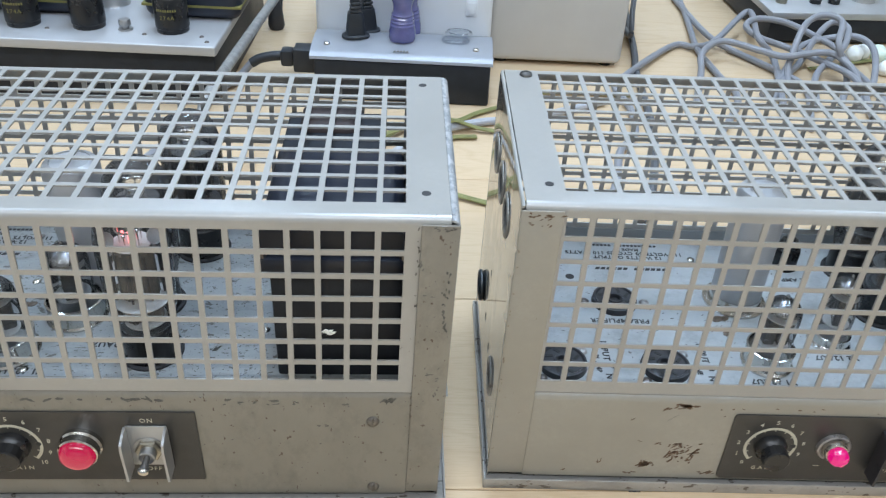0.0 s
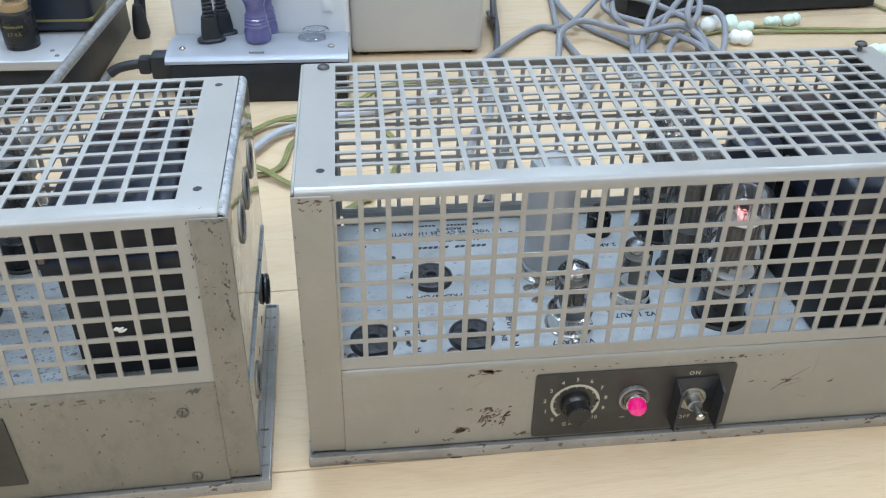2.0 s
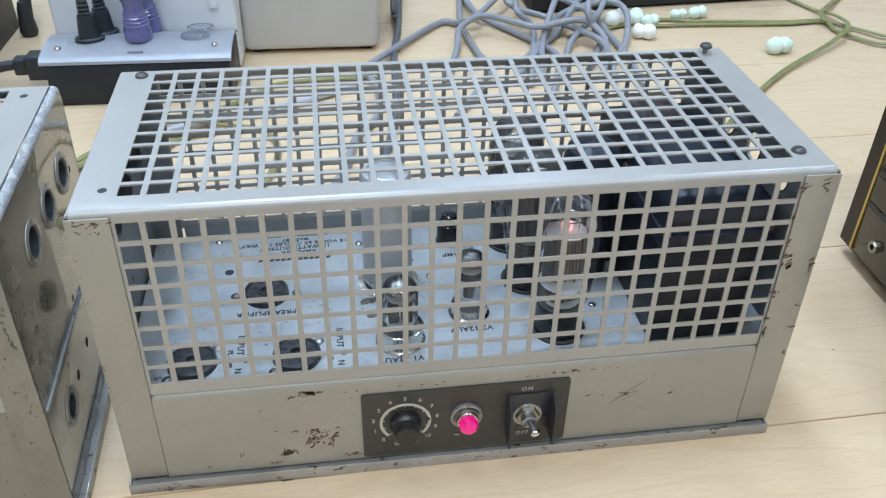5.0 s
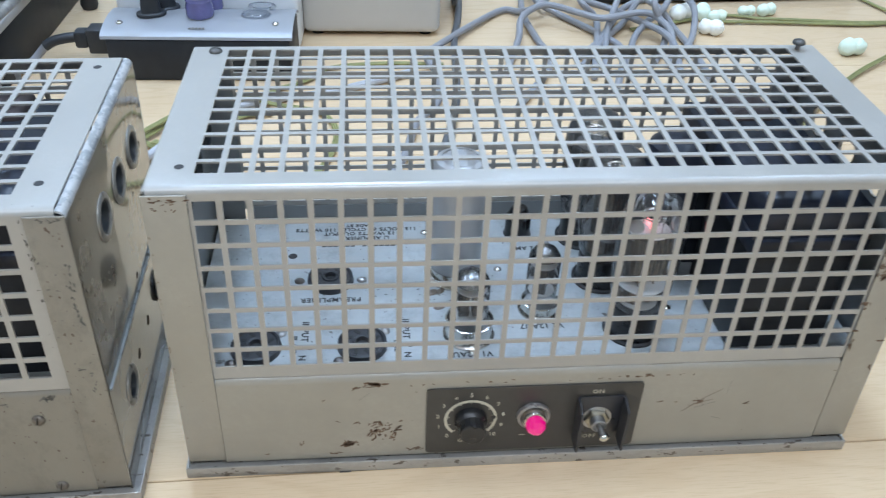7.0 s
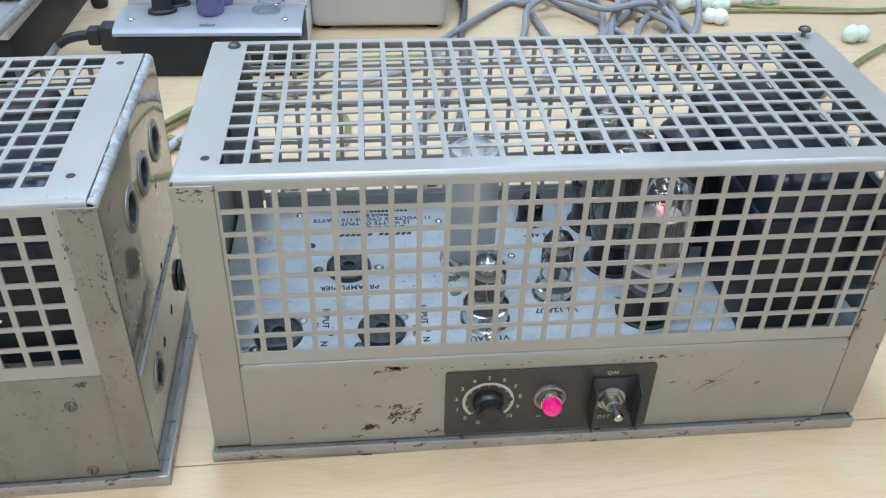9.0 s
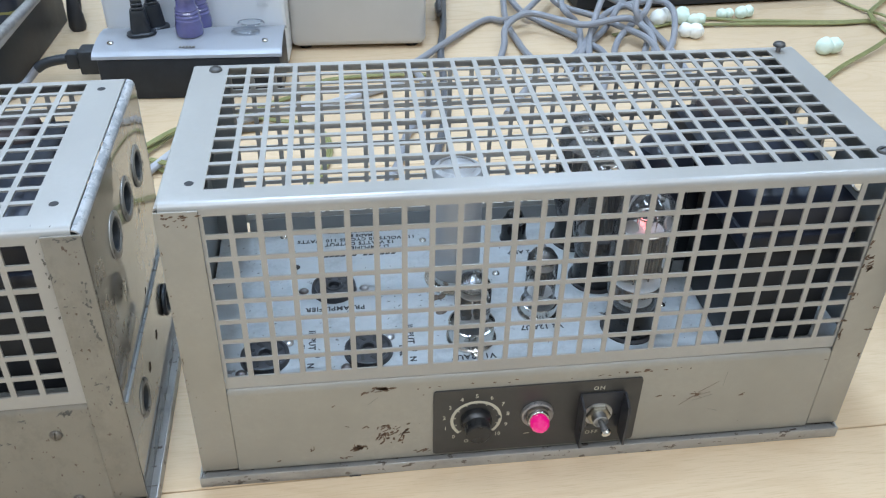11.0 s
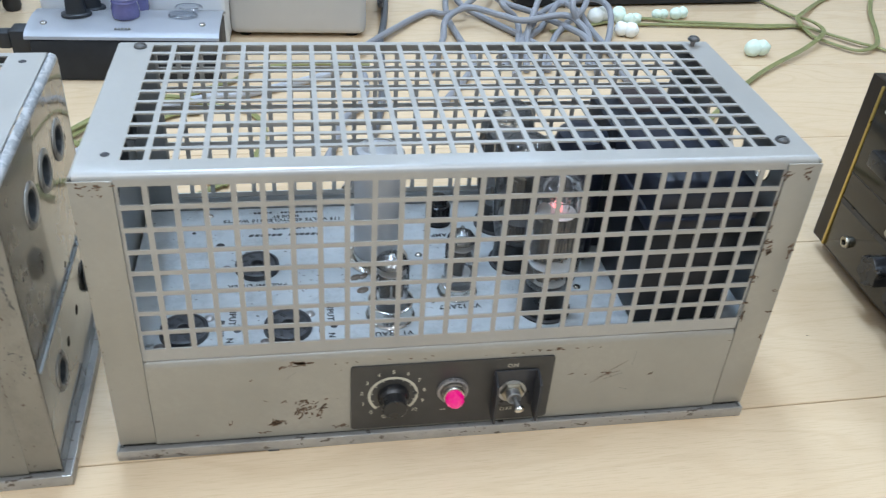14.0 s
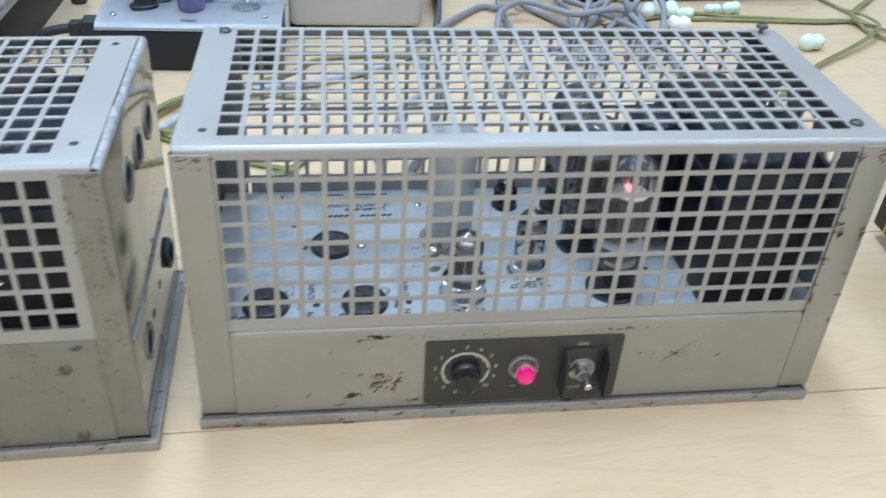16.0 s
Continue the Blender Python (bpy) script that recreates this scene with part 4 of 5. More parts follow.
    for x, yy, r in ((0.0617, 0.1328, 0.0034), (0.079, 0.032, 0.0026), (0.1452, 0.032, 0.0026), (0.0405, 0.151, 0.0016)):
        part("deck_hole", lathe([(0, 0.0001), (r, 0.0001), (r, 0)], 16), INK, deck, m=pose(x, yy, dk))
    turned = lambda x, yy, a=180: pose(x, yy, dk + 0.0001, 0, 0, a)
    for x, yy, r in ((0.164, 0.0855, 0.0046), (0.1695, 0.0865, 0.0036), (0.168, 0.0698, 0.0048)):
        part("solder_lug", lathe([(0.0, 0.0012), (r * 0.6, 0.001), (r, 0.0003), (r, 0.0)], 14), CATHODE, deck, "browned solder lug", pose(x, yy, dk, 0, 0, 30) @ Matrix.Diagonal((1, 0.7, 1, 1)))
    for t, x, yy, s, a in (("PREAMPLIFIER", 0.0915, 0.0805, 0.0064, 180), ("INPUT", 0.0748, 0.0475, 0.0066, -90), ("PL AMP", 0.068, 0.0345, 0.005, -90), ("N", 0.074, 0.022, 0.0064, -90), ("INPUT", 0.143, 0.0475, 0.0066, -90),
                           ("LINE", 0.1362, 0.031, 0.005, -90), ("N", 0.1432, 0.022, 0.0064, -90), ("V1 12AU7", 0.1845, 0.0205, 0.0066, 180),
                           ("V2 12AU7", 0.2372, 0.0462, 0.0066, 180), ("2 AMP", 0.2375, 0.1365, 0.0062, 180), ("12 WATTS OUTPUT", 0.112, 0.1606, 0.0058, 180), ("LI AMPLIFIER", 0.118, 0.1546, 0.0056, 180),
                           ("115 VOLTS 60 CYCLES 110 WATTS", 0.1095, 0.1662, 0.0057, 180), ("MADE BY", 0.112, 0.1714, 0.0048, 180)):
        lettering("print", t, s, turned(x, yy, a), INK, deck, spacing=1.1, bold=0.00016)
    slant = Matrix(((1, 0.45, 0, 0), (0, 1, 0, 0), (0, 0, 1, 0), (0, 0, 0, 1)))
    for k in [k for k in range(13) if k != 6]:
        part("maker_print", boxed(0.0, 0.0034, -0.0016, 0.0016, 0.0, 0.0001, m=Matrix.Translation((0.0835 + k * 0.0044, 0.145, dk)) @ slant), INK, deck)
    for k in [k for k in range(17) if k not in (5, 6)]:
        part("maker_print", boxed(0.086 + k * 0.0031, 0.0883 + k * 0.0031, 0.1758, 0.1784, dk, dk + 0.0001), INK, deck)
    # grime and flecks on the deck
    bm = bmesh.new()
    flat = lambda u, v, d: (u, v, dk + 0.00005 + d)
    for cx, cy, rx, ry, n, z in ((0.12, 0.07, 0.05, 0.02, 26, 0.0008), (0.06, 0.09, 0.03, 0.04, 22, 0.0007), (0.14, 0.085, 0.02, 0.012, 16, 0.0011), (0.1, 0.12, 0.05, 0.03, 14, 0.0006), (0.2, 0.08, 0.05, 0.03, 12, 0.0006)) + (((0.3, 0.09, 0.03, 0.05, 80, 0.0007), (0.25, 0.02, 0.06, 0.008, 25, 0.0008), (0.322, 0.03, 0.01, 0.02, 50, 0.0008), (0.2, 0.1, 0.05, 0.04, 40, 0.0007), (0.307, 0.066, 0.0015, 0.001, 5, 0.002), (0.301, 0.0425, 0.0015, 0.001, 5, 0.002)) if dome_lamp else ()):
        scatter_flakes(bm, rng, cx, cy, rx, ry, n, z, flat, rng.uniform(0, 1.5))
    part("deck_grime", bm, GRIME, deck, "dark specks and smears on the deck", kind="stuff")
    return amp


AMP_B = Matrix.Identity(4)
AMP_A = pose(-0.4846, -0.0292, 0, 0, 0, 1.51)
build_amplifier(AMP_B, "grey enamelled valve amplifier with perforated cover, lamp lit", DECK, GUARD_DARK,
                        [(0.0172, 0.175, 0.0003), (0.4336, 0.175, 0.0055), (0.4336, 0.0222, 0.0003)], [(0.0172, 0.0222)], False, 2, 0.0, 0.0155, (0.3585, 0.424, 0.018), (0.1825, 0.109), (0.2365, 0.157), 0.0, 0.0, GREY, 0.374, (FRONT_ROWS, COLS), (0.0024, 0.4486), (0.0238, 0.4282), 0.2255)
build_amplifier(AMP_A, "scuffed grey valve amplifier with rubbed cover edge, red lamp lit", DECK_DIRTY, ALU,
                        [(0.0172, 0.169, 0.0003), (0.0172, 0.0254, 0.0003)], [(0.4329, 0.1689), (0.4329, 0.0254)], True, 1, -0.004, 0.0126, (0.344, 0.4205, 0.0185), (0.206, 0.112), (0.226, 0.165), 0.0159, 0.0125, GREY_OLD, 0.35, (FRONT_ROWS_OLD, COLS_OLD), (0.005, 0.4458), (0.02, 0.4302), 0.71)


# ---------------------------------------------------------------- valves
def small_valve(m, ring):
    """ring: the bright skirt of the socket as a profile."""
    UP = pose(0, 0, 0.006)
    v = empty_thing("vacuum_tube", m, "small clear glass nine-pin valve with silvered top", "vacuum tube", "small valves")
    part("socket_ring", lathe(ring, 36, close=True), CHROME, v, "bright plated socket skirt")
    part("socket_base", lathe([(0.0, 0.0058), (0.0112, 0.0058), (0.0114, 0.0)], 24), TIN, v)
    glass = part("glass", lathe([(0.0098, 0.004), (0.0108, 0.0065), (0.0109, 0.036), (0.0103, 0.0405), (0.0078, 0.0445), (0.0042, 0.0465), (0.0016, 0.0478), (0.001, 0.0505), (0.0, 0.0515)], 32), GLASS, v, m=UP)
    glass.visible_shadow = False
    part("getter", lathe([(0.01, 0.0395), (0.0098, 0.0412), (0.0074, 0.0441), (0.004, 0.0459), (0.0014, 0.0472)], 28), GETTER, v, "silvered getter flash", UP)
    for x in (-0.004, 0.004):
        bm = boxed(x - 0.0032, x + 0.0032, -0.0035, 0.0035, 0.012, 0.033, 0.001)
        for z in (0.016, 0.0225, 0.029):
            box(bm, x - 0.0034, x + 0.0034, -0.0037, 0.0037, z - 0.0004, z + 0.0004)
        part("anode", bm, ANODE, v, m=UP)
    for z in (0.0112, 0.0335):
        part("mica_spacer", lathe([(0.0, z), (0.0088, z), (0.0088, z + 0.0005), (0.0, z + 0.0005)], 20), MICA, v, m=UP)
    return v


def power_valve(m, lit, glass_mat):
    v = empty_thing("power_tube", m, "large glass power valve on black base" + (", heater glowing red" if lit else ""), "vacuum tube", "power valves")
    part("base", lathe([(0.0, 0.025), (0.0155, 0.025), (0.0166, 0.0238), (0.017, 0.003), (0.0174, 0.0), (0.0, 0.0)], 36), BLACK, v, "black bakelite base")
    part("socket_ring", lathe([(0.0176, 0.0), (0.0198, 0.0), (0.0198, 0.0014), (0.0178, 0.0024)], 36), INK, v)
    glass = part("glass", lathe([(0.0158, 0.024), (0.0178, 0.0285), (0.0199, 0.038), (0.021, 0.055), (0.0213, 0.083), (0.0207, 0.0925), (0.0189, 0.1003), (0.0156, 0.1066), (0.0104, 0.1104), (0.005, 0.1117), (0.0, 0.112)], 44), glass_mat, v)
    glass.visible_shadow = False
    for z0, z1, mat in ((0.0465, 0.0815, ANODE), (0.0285, 0.0405, CATHODE)):
        bm = boxed(-0.0115, 0.0115, -0.0068, 0.0068, z0, z1, 0.003, 2)
        for s in (-1, 1):
            box(bm, s * 0.0142 - 0.0012, s * 0.0142 + 0.0012, -0.004, 0.004, z0 + 0.001, z1 - 0.001, 0.0005)
        for x in (-0.0075, -0.0026, 0.0026, 0.0075):
            box(bm, x - 0.0006, x + 0.0006, -0.0078, 0.0078, z0 + 0.001, z1 - 0.001, 0.0002, 1)
        part("anode", bm, mat, v, "dark grey ribbed anode" if mat is ANODE else "browned lower anode cage")
    for side in (-1, 1):
        for x in (-0.0049, 0.0, 0.0049):
            part("anode_slot", boxed(x - 0.0008, x + 0.0008, side * 0.00685 - 0.0001, side * 0.00685 + 0.0001, 0.051, 0.077), INK, v)
    for z, r in ((0.0275, 0.013), (0.043, 0.0165), (0.084, 0.0118 if lit else 0.0135)):
        part("mica_spacer", lathe([(0.0, z), (r, z), (r, z + 0.0006), (0.0, z + 0.0006)], 28), MICA if lit else SMOKED_MICA, v)
    for k in range(4):
        a = radians(45 + 90 * k)
        part("support_wire", lathe([(0.0, 0.0252), (0.0007, 0.0252), (0.0007, 0.046), (0, 0.046)], 8), STEEL, v, m=pose(0.008 * math.cos(a), 0.008 * math.sin(a), 0))
    bm = bmesh.new()
    for k in range(5):
        a = radians(20 + 72 * k)
        top = 0.091 + 0.003 * (k % 3)
        lathe([(0.0, 0.0846), (0.0005, 0.0846), (0.0005, top), (0.0011, top + 0.0006), (0.0011, top + 0.0018), (0.0, top + 0.0024)], 8, m=Matrix.Translation((0.0065 * math.cos(a), 0.0065 * math.sin(a), 0)), bm=bm)
    lathe([(0.0078, 0.0945), (0.0085, 0.0952), (0.0078, 0.0959), (0.0071, 0.0952)], 28, bm=bm, close=True)
    part("getter_ring", bm, CHROME, v, "bright wire getter ring and posts")
    if not lit:
        part("getter", lathe([(0.0209, 0.0865), (0.0203, 0.0925), (0.0186, 0.0998), (0.0172, 0.1028)], 28), SILVER_FILM, v, "thin silvery getter film")
    if lit:
        bm = boxed(-0.0015, 0.0015, -0.0012, 0.0012, 0.0848, 0.0915, 0.0005)
        box(bm, -0.0046, -0.003, -0.0014, 0.0014, 0.0885, 0.093, 0.0005)
        part("heater", bm, HEATER, v, "glowing red heater")
        for gx, gy in ((0.0128, -0.005), (-0.0128, -0.002)):
            part("getter_cup", lathe([(0.0, 0.0), (0.0044, 0.0), (0.005, 0.001), (0.005, 0.0016)], 18, m=pose(gx, gy, 0.0895, 62, 0, 30 if gx > 0 else -30)), MICA, v, "pale getter cup")
    return v


A_DECK = DECK_Z + 0.0159
STOUT = Matrix.Diagonal((1.15, 1.15, 1.02, 1))
SKIRT = [(0.0112, 0.0), (0.0152, 0.0), (0.0152, 0.0012), (0.014, 0.0022), (0.0136, 0.0125), (0.0142, 0.0138), (0.0132, 0.0142), (0.0122, 0.012), (0.0115, 0.002)]
LOW_SKIRT = [(0.0112, 0.0), (0.0148, 0.0), (0.0148, 0.0014), (0.0132, 0.003), (0.013, 0.0085), (0.0122, 0.009), (0.0114, 0.002)]
v1 = small_valve(pose(0.1855, 0.0405, DECK_Z) @ STOUT, SKIRT)
lit_valve = power_valve(pose(0.2985, 0.0405, DECK_Z, 0, 0, 12), True, GLASS)
dark_valve = power_valve(pose(0.2885, 0.098, DECK_Z, 0, 0, 40), False, GLASS)
copy_thing(dark_valve, pose(0.286, 0.151, DECK_Z, 0, 0, 75))
small_valve(pose(0.238, 0.0645, DECK_Z, 0, 0, 70) @ Matrix.Diagonal((1.02, 1.02, 1.03, 1)), LOW_SKIRT)
for x, y, a in ((0.171, 0.0395, 30), (0.2035, 0.0765, 110)):
    copy_thing(v1, AMP_A @ pose(x, y, A_DECK, 0, 0, a) @ STOUT)
copy_thing(lit_valve, AMP_A @ pose(0.2615, 0.0405, A_DECK, 0, 0, 20))
for x, y, a in ((0.2525, 0.09, 15), (0.272, 0.156, 65)):
    copy_thing(dark_valve, AMP_A @ pose(x, y, A_DECK, 0, 0, a))


# ---------------------------------------------------------------- power strip and boxes behind
strip = empty_thing("power_strip", pose(-0.085, 0.605, 0, 0, 0, -1.7), "black mains strip with brushed aluminium top, holding plugs", "power strip")
part("body", boxed(-0.108, 0.113, 0.003, 0.1, 0, 0.0525, 0.003), BLACK_DULL, strip, "black box body")
prof = [(0.003, 0.0535), (0.004, 0.057), (0.0075, 0.0598), (0.014, 0.0617), (0.028, 0.0645), (0.045, 0.0662), (0.06, 0.0662), (0.075, 0.0645), (0.088, 0.0605), (0.098, 0.0545)]
part("top_plate", strip_sheet(prof, -0.113, 0.1155, 0.0018, "x"), ALU_STRIP, strip, "brushed aluminium top plate")
for x in (-0.094, 0.094):
    screw_head(strip, pose(x, 0.028, 0.0646, 3, 0, 25), 0.0042, CHROME)
inlet = part("inlet_plug", boxed(-0.139, -0.109, 0.03, 0.058, 0.022, 0.053, 0.003), PLUG_BLACK, strip, "black moulded inlet plug")
part("shoulder", boxed(-0.156, -0.1392, 0.034, 0.054, 0.027, 0.049, 0.004), PLUG_BLACK, inlet)
bm = bmesh.new()
for k in range(5):
    box(bm, -0.009 + k * 0.004, -0.0065 + k * 0.004, 0.0135, 0.0165, 0.0632, 0.0642)
part("maker_print", bm, SCRATCH, strip)
for x, y in ((0.068, 0.052), (0.072, 0.078)):
    part("outlet_cover", lathe([(0.0, 0.0012), (0.005, 0.0016), (0.0115, 0.0012), (0.0132, 0.0038), (0.0155, 0.0042), (0.017, 0.0026), (0.0172, 0.0)], 32), CLEAR, strip, "clear outlet cover", pose(x, y, 0.0658) @ Matrix.Diagonal((1.05, 0.68, 1, 1)))


def squared(profile, power=3.2, segs=32):
    """A turned form of rounded-square section: (half width, half depth, height) rows."""
    bm, rows = bmesh.new(), []
    for a, b, z in profile:
        row = []
        for i in range(segs):
            c, d = math.cos(2 * math.pi * i / segs), math.sin(2 * math.pi * i / segs)
            k = (abs(c) ** power + abs(d) ** power) ** (-1 / power)
            row.append(bm.verts.new((a * k * c, b * k * d, z)))
        rows.append(row)
    for p, q in zip(rows, rows[1:]):
        for i in range(segs):
            bm.faces.new((p[i], p[(i + 1) % segs], q[(i + 1) % segs], q[i]))
    bm.faces.new(rows[0]), bm.faces.new(rows[-1])
    return bm


def plug_cord(p, h, mat, r):
    pts = spline([(0, 0, h - 0.01), (0, 0, h + 0.03), (0.003, 0.004, h + 0.1), (0.01, 0.03, h + 0.2), (0.015, 0.13, h + 0.235), (0.02, 0.25, h + 0.2)], 6)
    part("cord", sweep(pts, circle(r, 10)), mat, p)


def black_plug(x, y, z, turn):
    p = empty_thing("mains_plug", pose(x, y, z, 0, 0, turn) @ Matrix.Diagonal((0.9, 0.9, 1, 1)), "black mains plug with tapered body and oval foot", "plug", "plugs in the mains strip")
    part("foot", squared([(0.0195, 0.0135, 0.0), (0.02, 0.014, 0.001), (0.0195, 0.0135, 0.003), (0.0165, 0.0115, 0.0042), (0.014, 0.0105, 0.0046)], 2.4), PLUG_BLACK, p)
    part("housing", squared([(0.0135, 0.0105, 0.0047), (0.013, 0.0102, 0.012), (0.0112, 0.0092, 0.026), (0.0105, 0.0088, 0.0305), (0.0098, 0.0082, 0.032)], 4.5), PLUG_BLACK, p)
    bm = bmesh.new()
    for k in range(7):
        w = 0.0078 - 0.0003 * k
        box(bm, -w, w, -w * 0.85, w * 0.85, 0.0321 + k * 0.0052, 0.0356 + k * 0.0052, 0.0008, 1)
    lathe([(0.0, 0.0321), (0.0052, 0.0321), (0.0046, 0.068), (0.0, 0.068)], 14, bm=bm)
    part("strain_relief", bm, PLUG_BLACK, p)
    plug_cord(p, 0.066, PLUG_BLACK, 0.0045)


def purple_plug(x, y, z):
    p = empty_thing("mains_plug", pose(x, y, z), "purple translucent waisted mains plug with moulded ribs", "plug", "plugs in the mains strip")
    prof = [(0.0, 0.082), (0.008, 0.082), (0.0125, 0.0785), (0.0148, 0.072)]
    for k in range(4):
        z = 0.068 - k * 0.0045
        prof += [(0.0156, z), (0.0148, z - 0.0022)]
    prof += [(0.0128, 0.0475), (0.0118, 0.042), (0.012, 0.0365)]
    for k in range(4):
        z = 0.033 - k * 0.0045
        prof += [(0.0142 + 0.0006 * k, z), (0.0133 + 0.0007 * k, z - 0.0022)]
    prof += [(0.0168, 0.0125), (0.0172, 0.003), (0.0164, 0.0), (0.0, 0.0)]
    part("housing", lathe(prof, 32), PURPLE, p)
    plug_cord(p, 0.08, PURPLE, 0.0055)


black_plug(-0.1435, 0.6575, 0.0666, 12)
black_plug(-0.131, 0.6845, 0.0636, 25)
purple_plug(-0.084, 0.6555, 0.0666)
purple_plug(-0.0775, 0.6905, 0.0622)

white = empty_thing("white_cabinet", pose(-0.084, 0.708, 0, 0, 0, -2), "white enamelled equipment cabinet behind the mains strip", "cabinet")
part("case", boxed(-0.1165, 0.117, 0.0, 0.25, 0.0, 0.33, 0.006, 3), WHITE_BOX, white)
part("switch_frame", boxed(0.082, 0.097, -0.0022, -0.0002, 0.082, 0.104, 0.0008), WHITE_BOX, white)
part("switch_rocker", boxed(0.0845, 0.0945, -0.0042, -0.0023, 0.085, 0.101, 0.0012), WHITE_BOX, white)
beige = empty_thing("beige_box", pose(0.128, 0.744, 0, 0, 0, -1.2), "speckled beige equipment case standing on small feet", "case")
part("case", boxed(-0.0945, 0.0945, 0.0, 0.26, 0.005, 0.34, 0.01, 3), BEIGE_BOX, beige)
for x in (-0.075, 0.075):
    for y in (0.02, 0.24):
        part("foot", lathe([(0.0, 0.0), (0.009, 0.0), (0.01, 0.0055), (0.0, 0.0055)], 16), BLACK, beige, m=pose(x, y, 0))

# ---------------------------------------------------------------- valve chassis behind on one side
chassis = empty_thing("valve_chassis", pose(-0.298, 0.557, 0, 0, 0, -1.5), "aluminium-topped valve amplifier chassis on a black base", "amplifier")
part("base", boxed(-0.69, -0.012, 0.03, 0.33, 0, 0.065, 0.002), BLACK_DULL, chassis)
bm = boxed(-0.7, -0.007, 0.019, 0.345, 0.0655, 0.0778, 0.0022, 3)
part("top_plate", bm, surface("pale_aluminium_chassis", (0.47, 0.47, 0.475), 0.45, 0.4, 0.06, 30, 1500), chassis, "pale aluminium top plate")
for x, y in ((-0.02, 0.034), (-0.03, 0.05), (-0.1, 0.05), (-0.13, 0.06), (-0.22, 0.055)):
    part("screw", lathe([(0, 0.0016), (0.002, 0.0014), (0.003, 0.0)], 12), STEEL, chassis, m=pose(x, y, 0.0778))
part("thumb_nut", lathe([(0.0, 0.013), (0.006, 0.013), (0.0072, 0.011), (0.0072, 0.006), (0.004, 0.005), (0.004, 0.002), (0.0085, 0.0018), (0.009, 0.0), (0.0, 0.0)], 20), TIN, chassis, m=pose(-0.127, 0.064, 0.0778))
for x, y, w in ((-0.055, 0.145, 0.062), (-0.26, 0.14, 0.075)):
    pot = part("transformer_pot", boxed(-w, w, -0.04, 0.04, 0, 0.085, 0.014, 4), BLACK_GLOSS, chassis, "black potted transformer", pose(x, y, 0.0778))
    part("band", boxed(-w - 0.0004, w + 0.0004, -0.0404, 0.0404, 0.0165, 0.0195, 0.0), YELLOW, pot)
part("capacitor_can", lathe([(0.0, 0.075), (0.017, 0.075), (0.02, 0.072), (0.02, 0.003), (0.022, 0.0)], 32), ALU, chassis, m=pose(-0.172, 0.155, 0.0778))


def based_valve(x, y, print_rows):
    m = pose(-0.298, 0.557, 0, 0, 0, -1.5) @ pose(x, y, 0.0778)
    v = empty_thing("vacuum_tube", m, "large valve with black base and yellow print on the chassis", "vacuum tube", "valves on the chassis behind")
    base = part("base", lathe([(0.0, 0.044), (0.0195, 0.044), (0.0205, 0.0425), (0.0205, 0.006), (0.0195, 0.005), (0.0195, 0.0), (0.0, 0.0)], 36), BLACK, v, "black bakelite base")
    bm = bmesh.new()
    for row in range(print_rows):
        for k in range(9 if row == 0 else 0):
            a = radians(-90 + (k - 4) * 8)
            box(bm, -0.0009, 0.0009, 0, 0.00015, -0.0014, 0.0014, m=Matrix.Translation((0.0205 * math.cos(a), 0.0205 * math.sin(a), 0.03 - row * 0.0075)) @ Matrix.Rotation(a - radians(90), 4, "Z"))
    if print_rows:
        part("print", bm, YELLOW, base)
        for k, ch in enumerate("274A"):
            a = radians(-90 + (k - 1.5) * 13)
            lettering("print", ch, 0.0068, Matrix.Translation((0.0206 * math.cos(a), 0.0206 * math.sin(a), 0.021)) @ Matrix.Rotation(a + radians(90), 4, "Z") @ OUT_FRONT, YELLOW, base)
    g = part("glass", lathe([(0.0185, 0.043), (0.0205, 0.05), (0.0265, 0.07), (0.0285, 0.09), (0.0265, 0.108), (0.019, 0.118), (0.0175, 0.126), (0.0135, 0.134), (0.0, 0.137)], 36), GLASS, v)
    g.visible_shadow = False
    part("anode", boxed(-0.012, 0.012, -0.007, 0.007, 0.058, 0.1, 0.003), ANODE, v)
    part("lower_spacer", lathe([(0.0, 0.0465), (0.0165, 0.0465), (0.0165, 0.055), (0.0, 0.055)], 24), AMBER, v, "amber insulating spacer")
    part("mica_spacer", lathe([(0, 0.103), (0.017, 0.103), (0.017, 0.1036), (0, 0.1036)], 24), MICA, v)
    part("stem", lathe([(0.0, 0.058), (0.006, 0.056), (0.009, 0.046), (0.009, 0.043)], 20), AMBER, v)


for x, y, n in ((-0.07, 0.07, 2), (-0.174, 0.072, 0), (-0.254, 0.07, 2), (-0.335, 0.065, 2)):
    based_valve(x, y, n)

rail = spline([(-0.243, 0.25, 0.0), (-0.2428, 0.251, 0.06), (-0.2425, 0.254, 0.128), (-0.2405, 0.275, 0.152), (-0.2355, 0.34, 0.155), (-0.2273, 0.45, 0.155), (-0.216, 0.6, 0.155), (-0.2105, 0.7, 0.155), (-0.208, 0.8, 0.155), (-0.184, 1.2, 0.155), (-0.18, 1.26, 0.153), (-0.179, 1.28, 0.13), (-0.179, 1.282, 0.06), (-0.179, 1.283, 0.0)], 6)
tagged(part("metal_hoop", sweep(rail, circle(0.005, 14)), HOOP), "bent bare aluminium hoop standing on the floor", "metal rail")

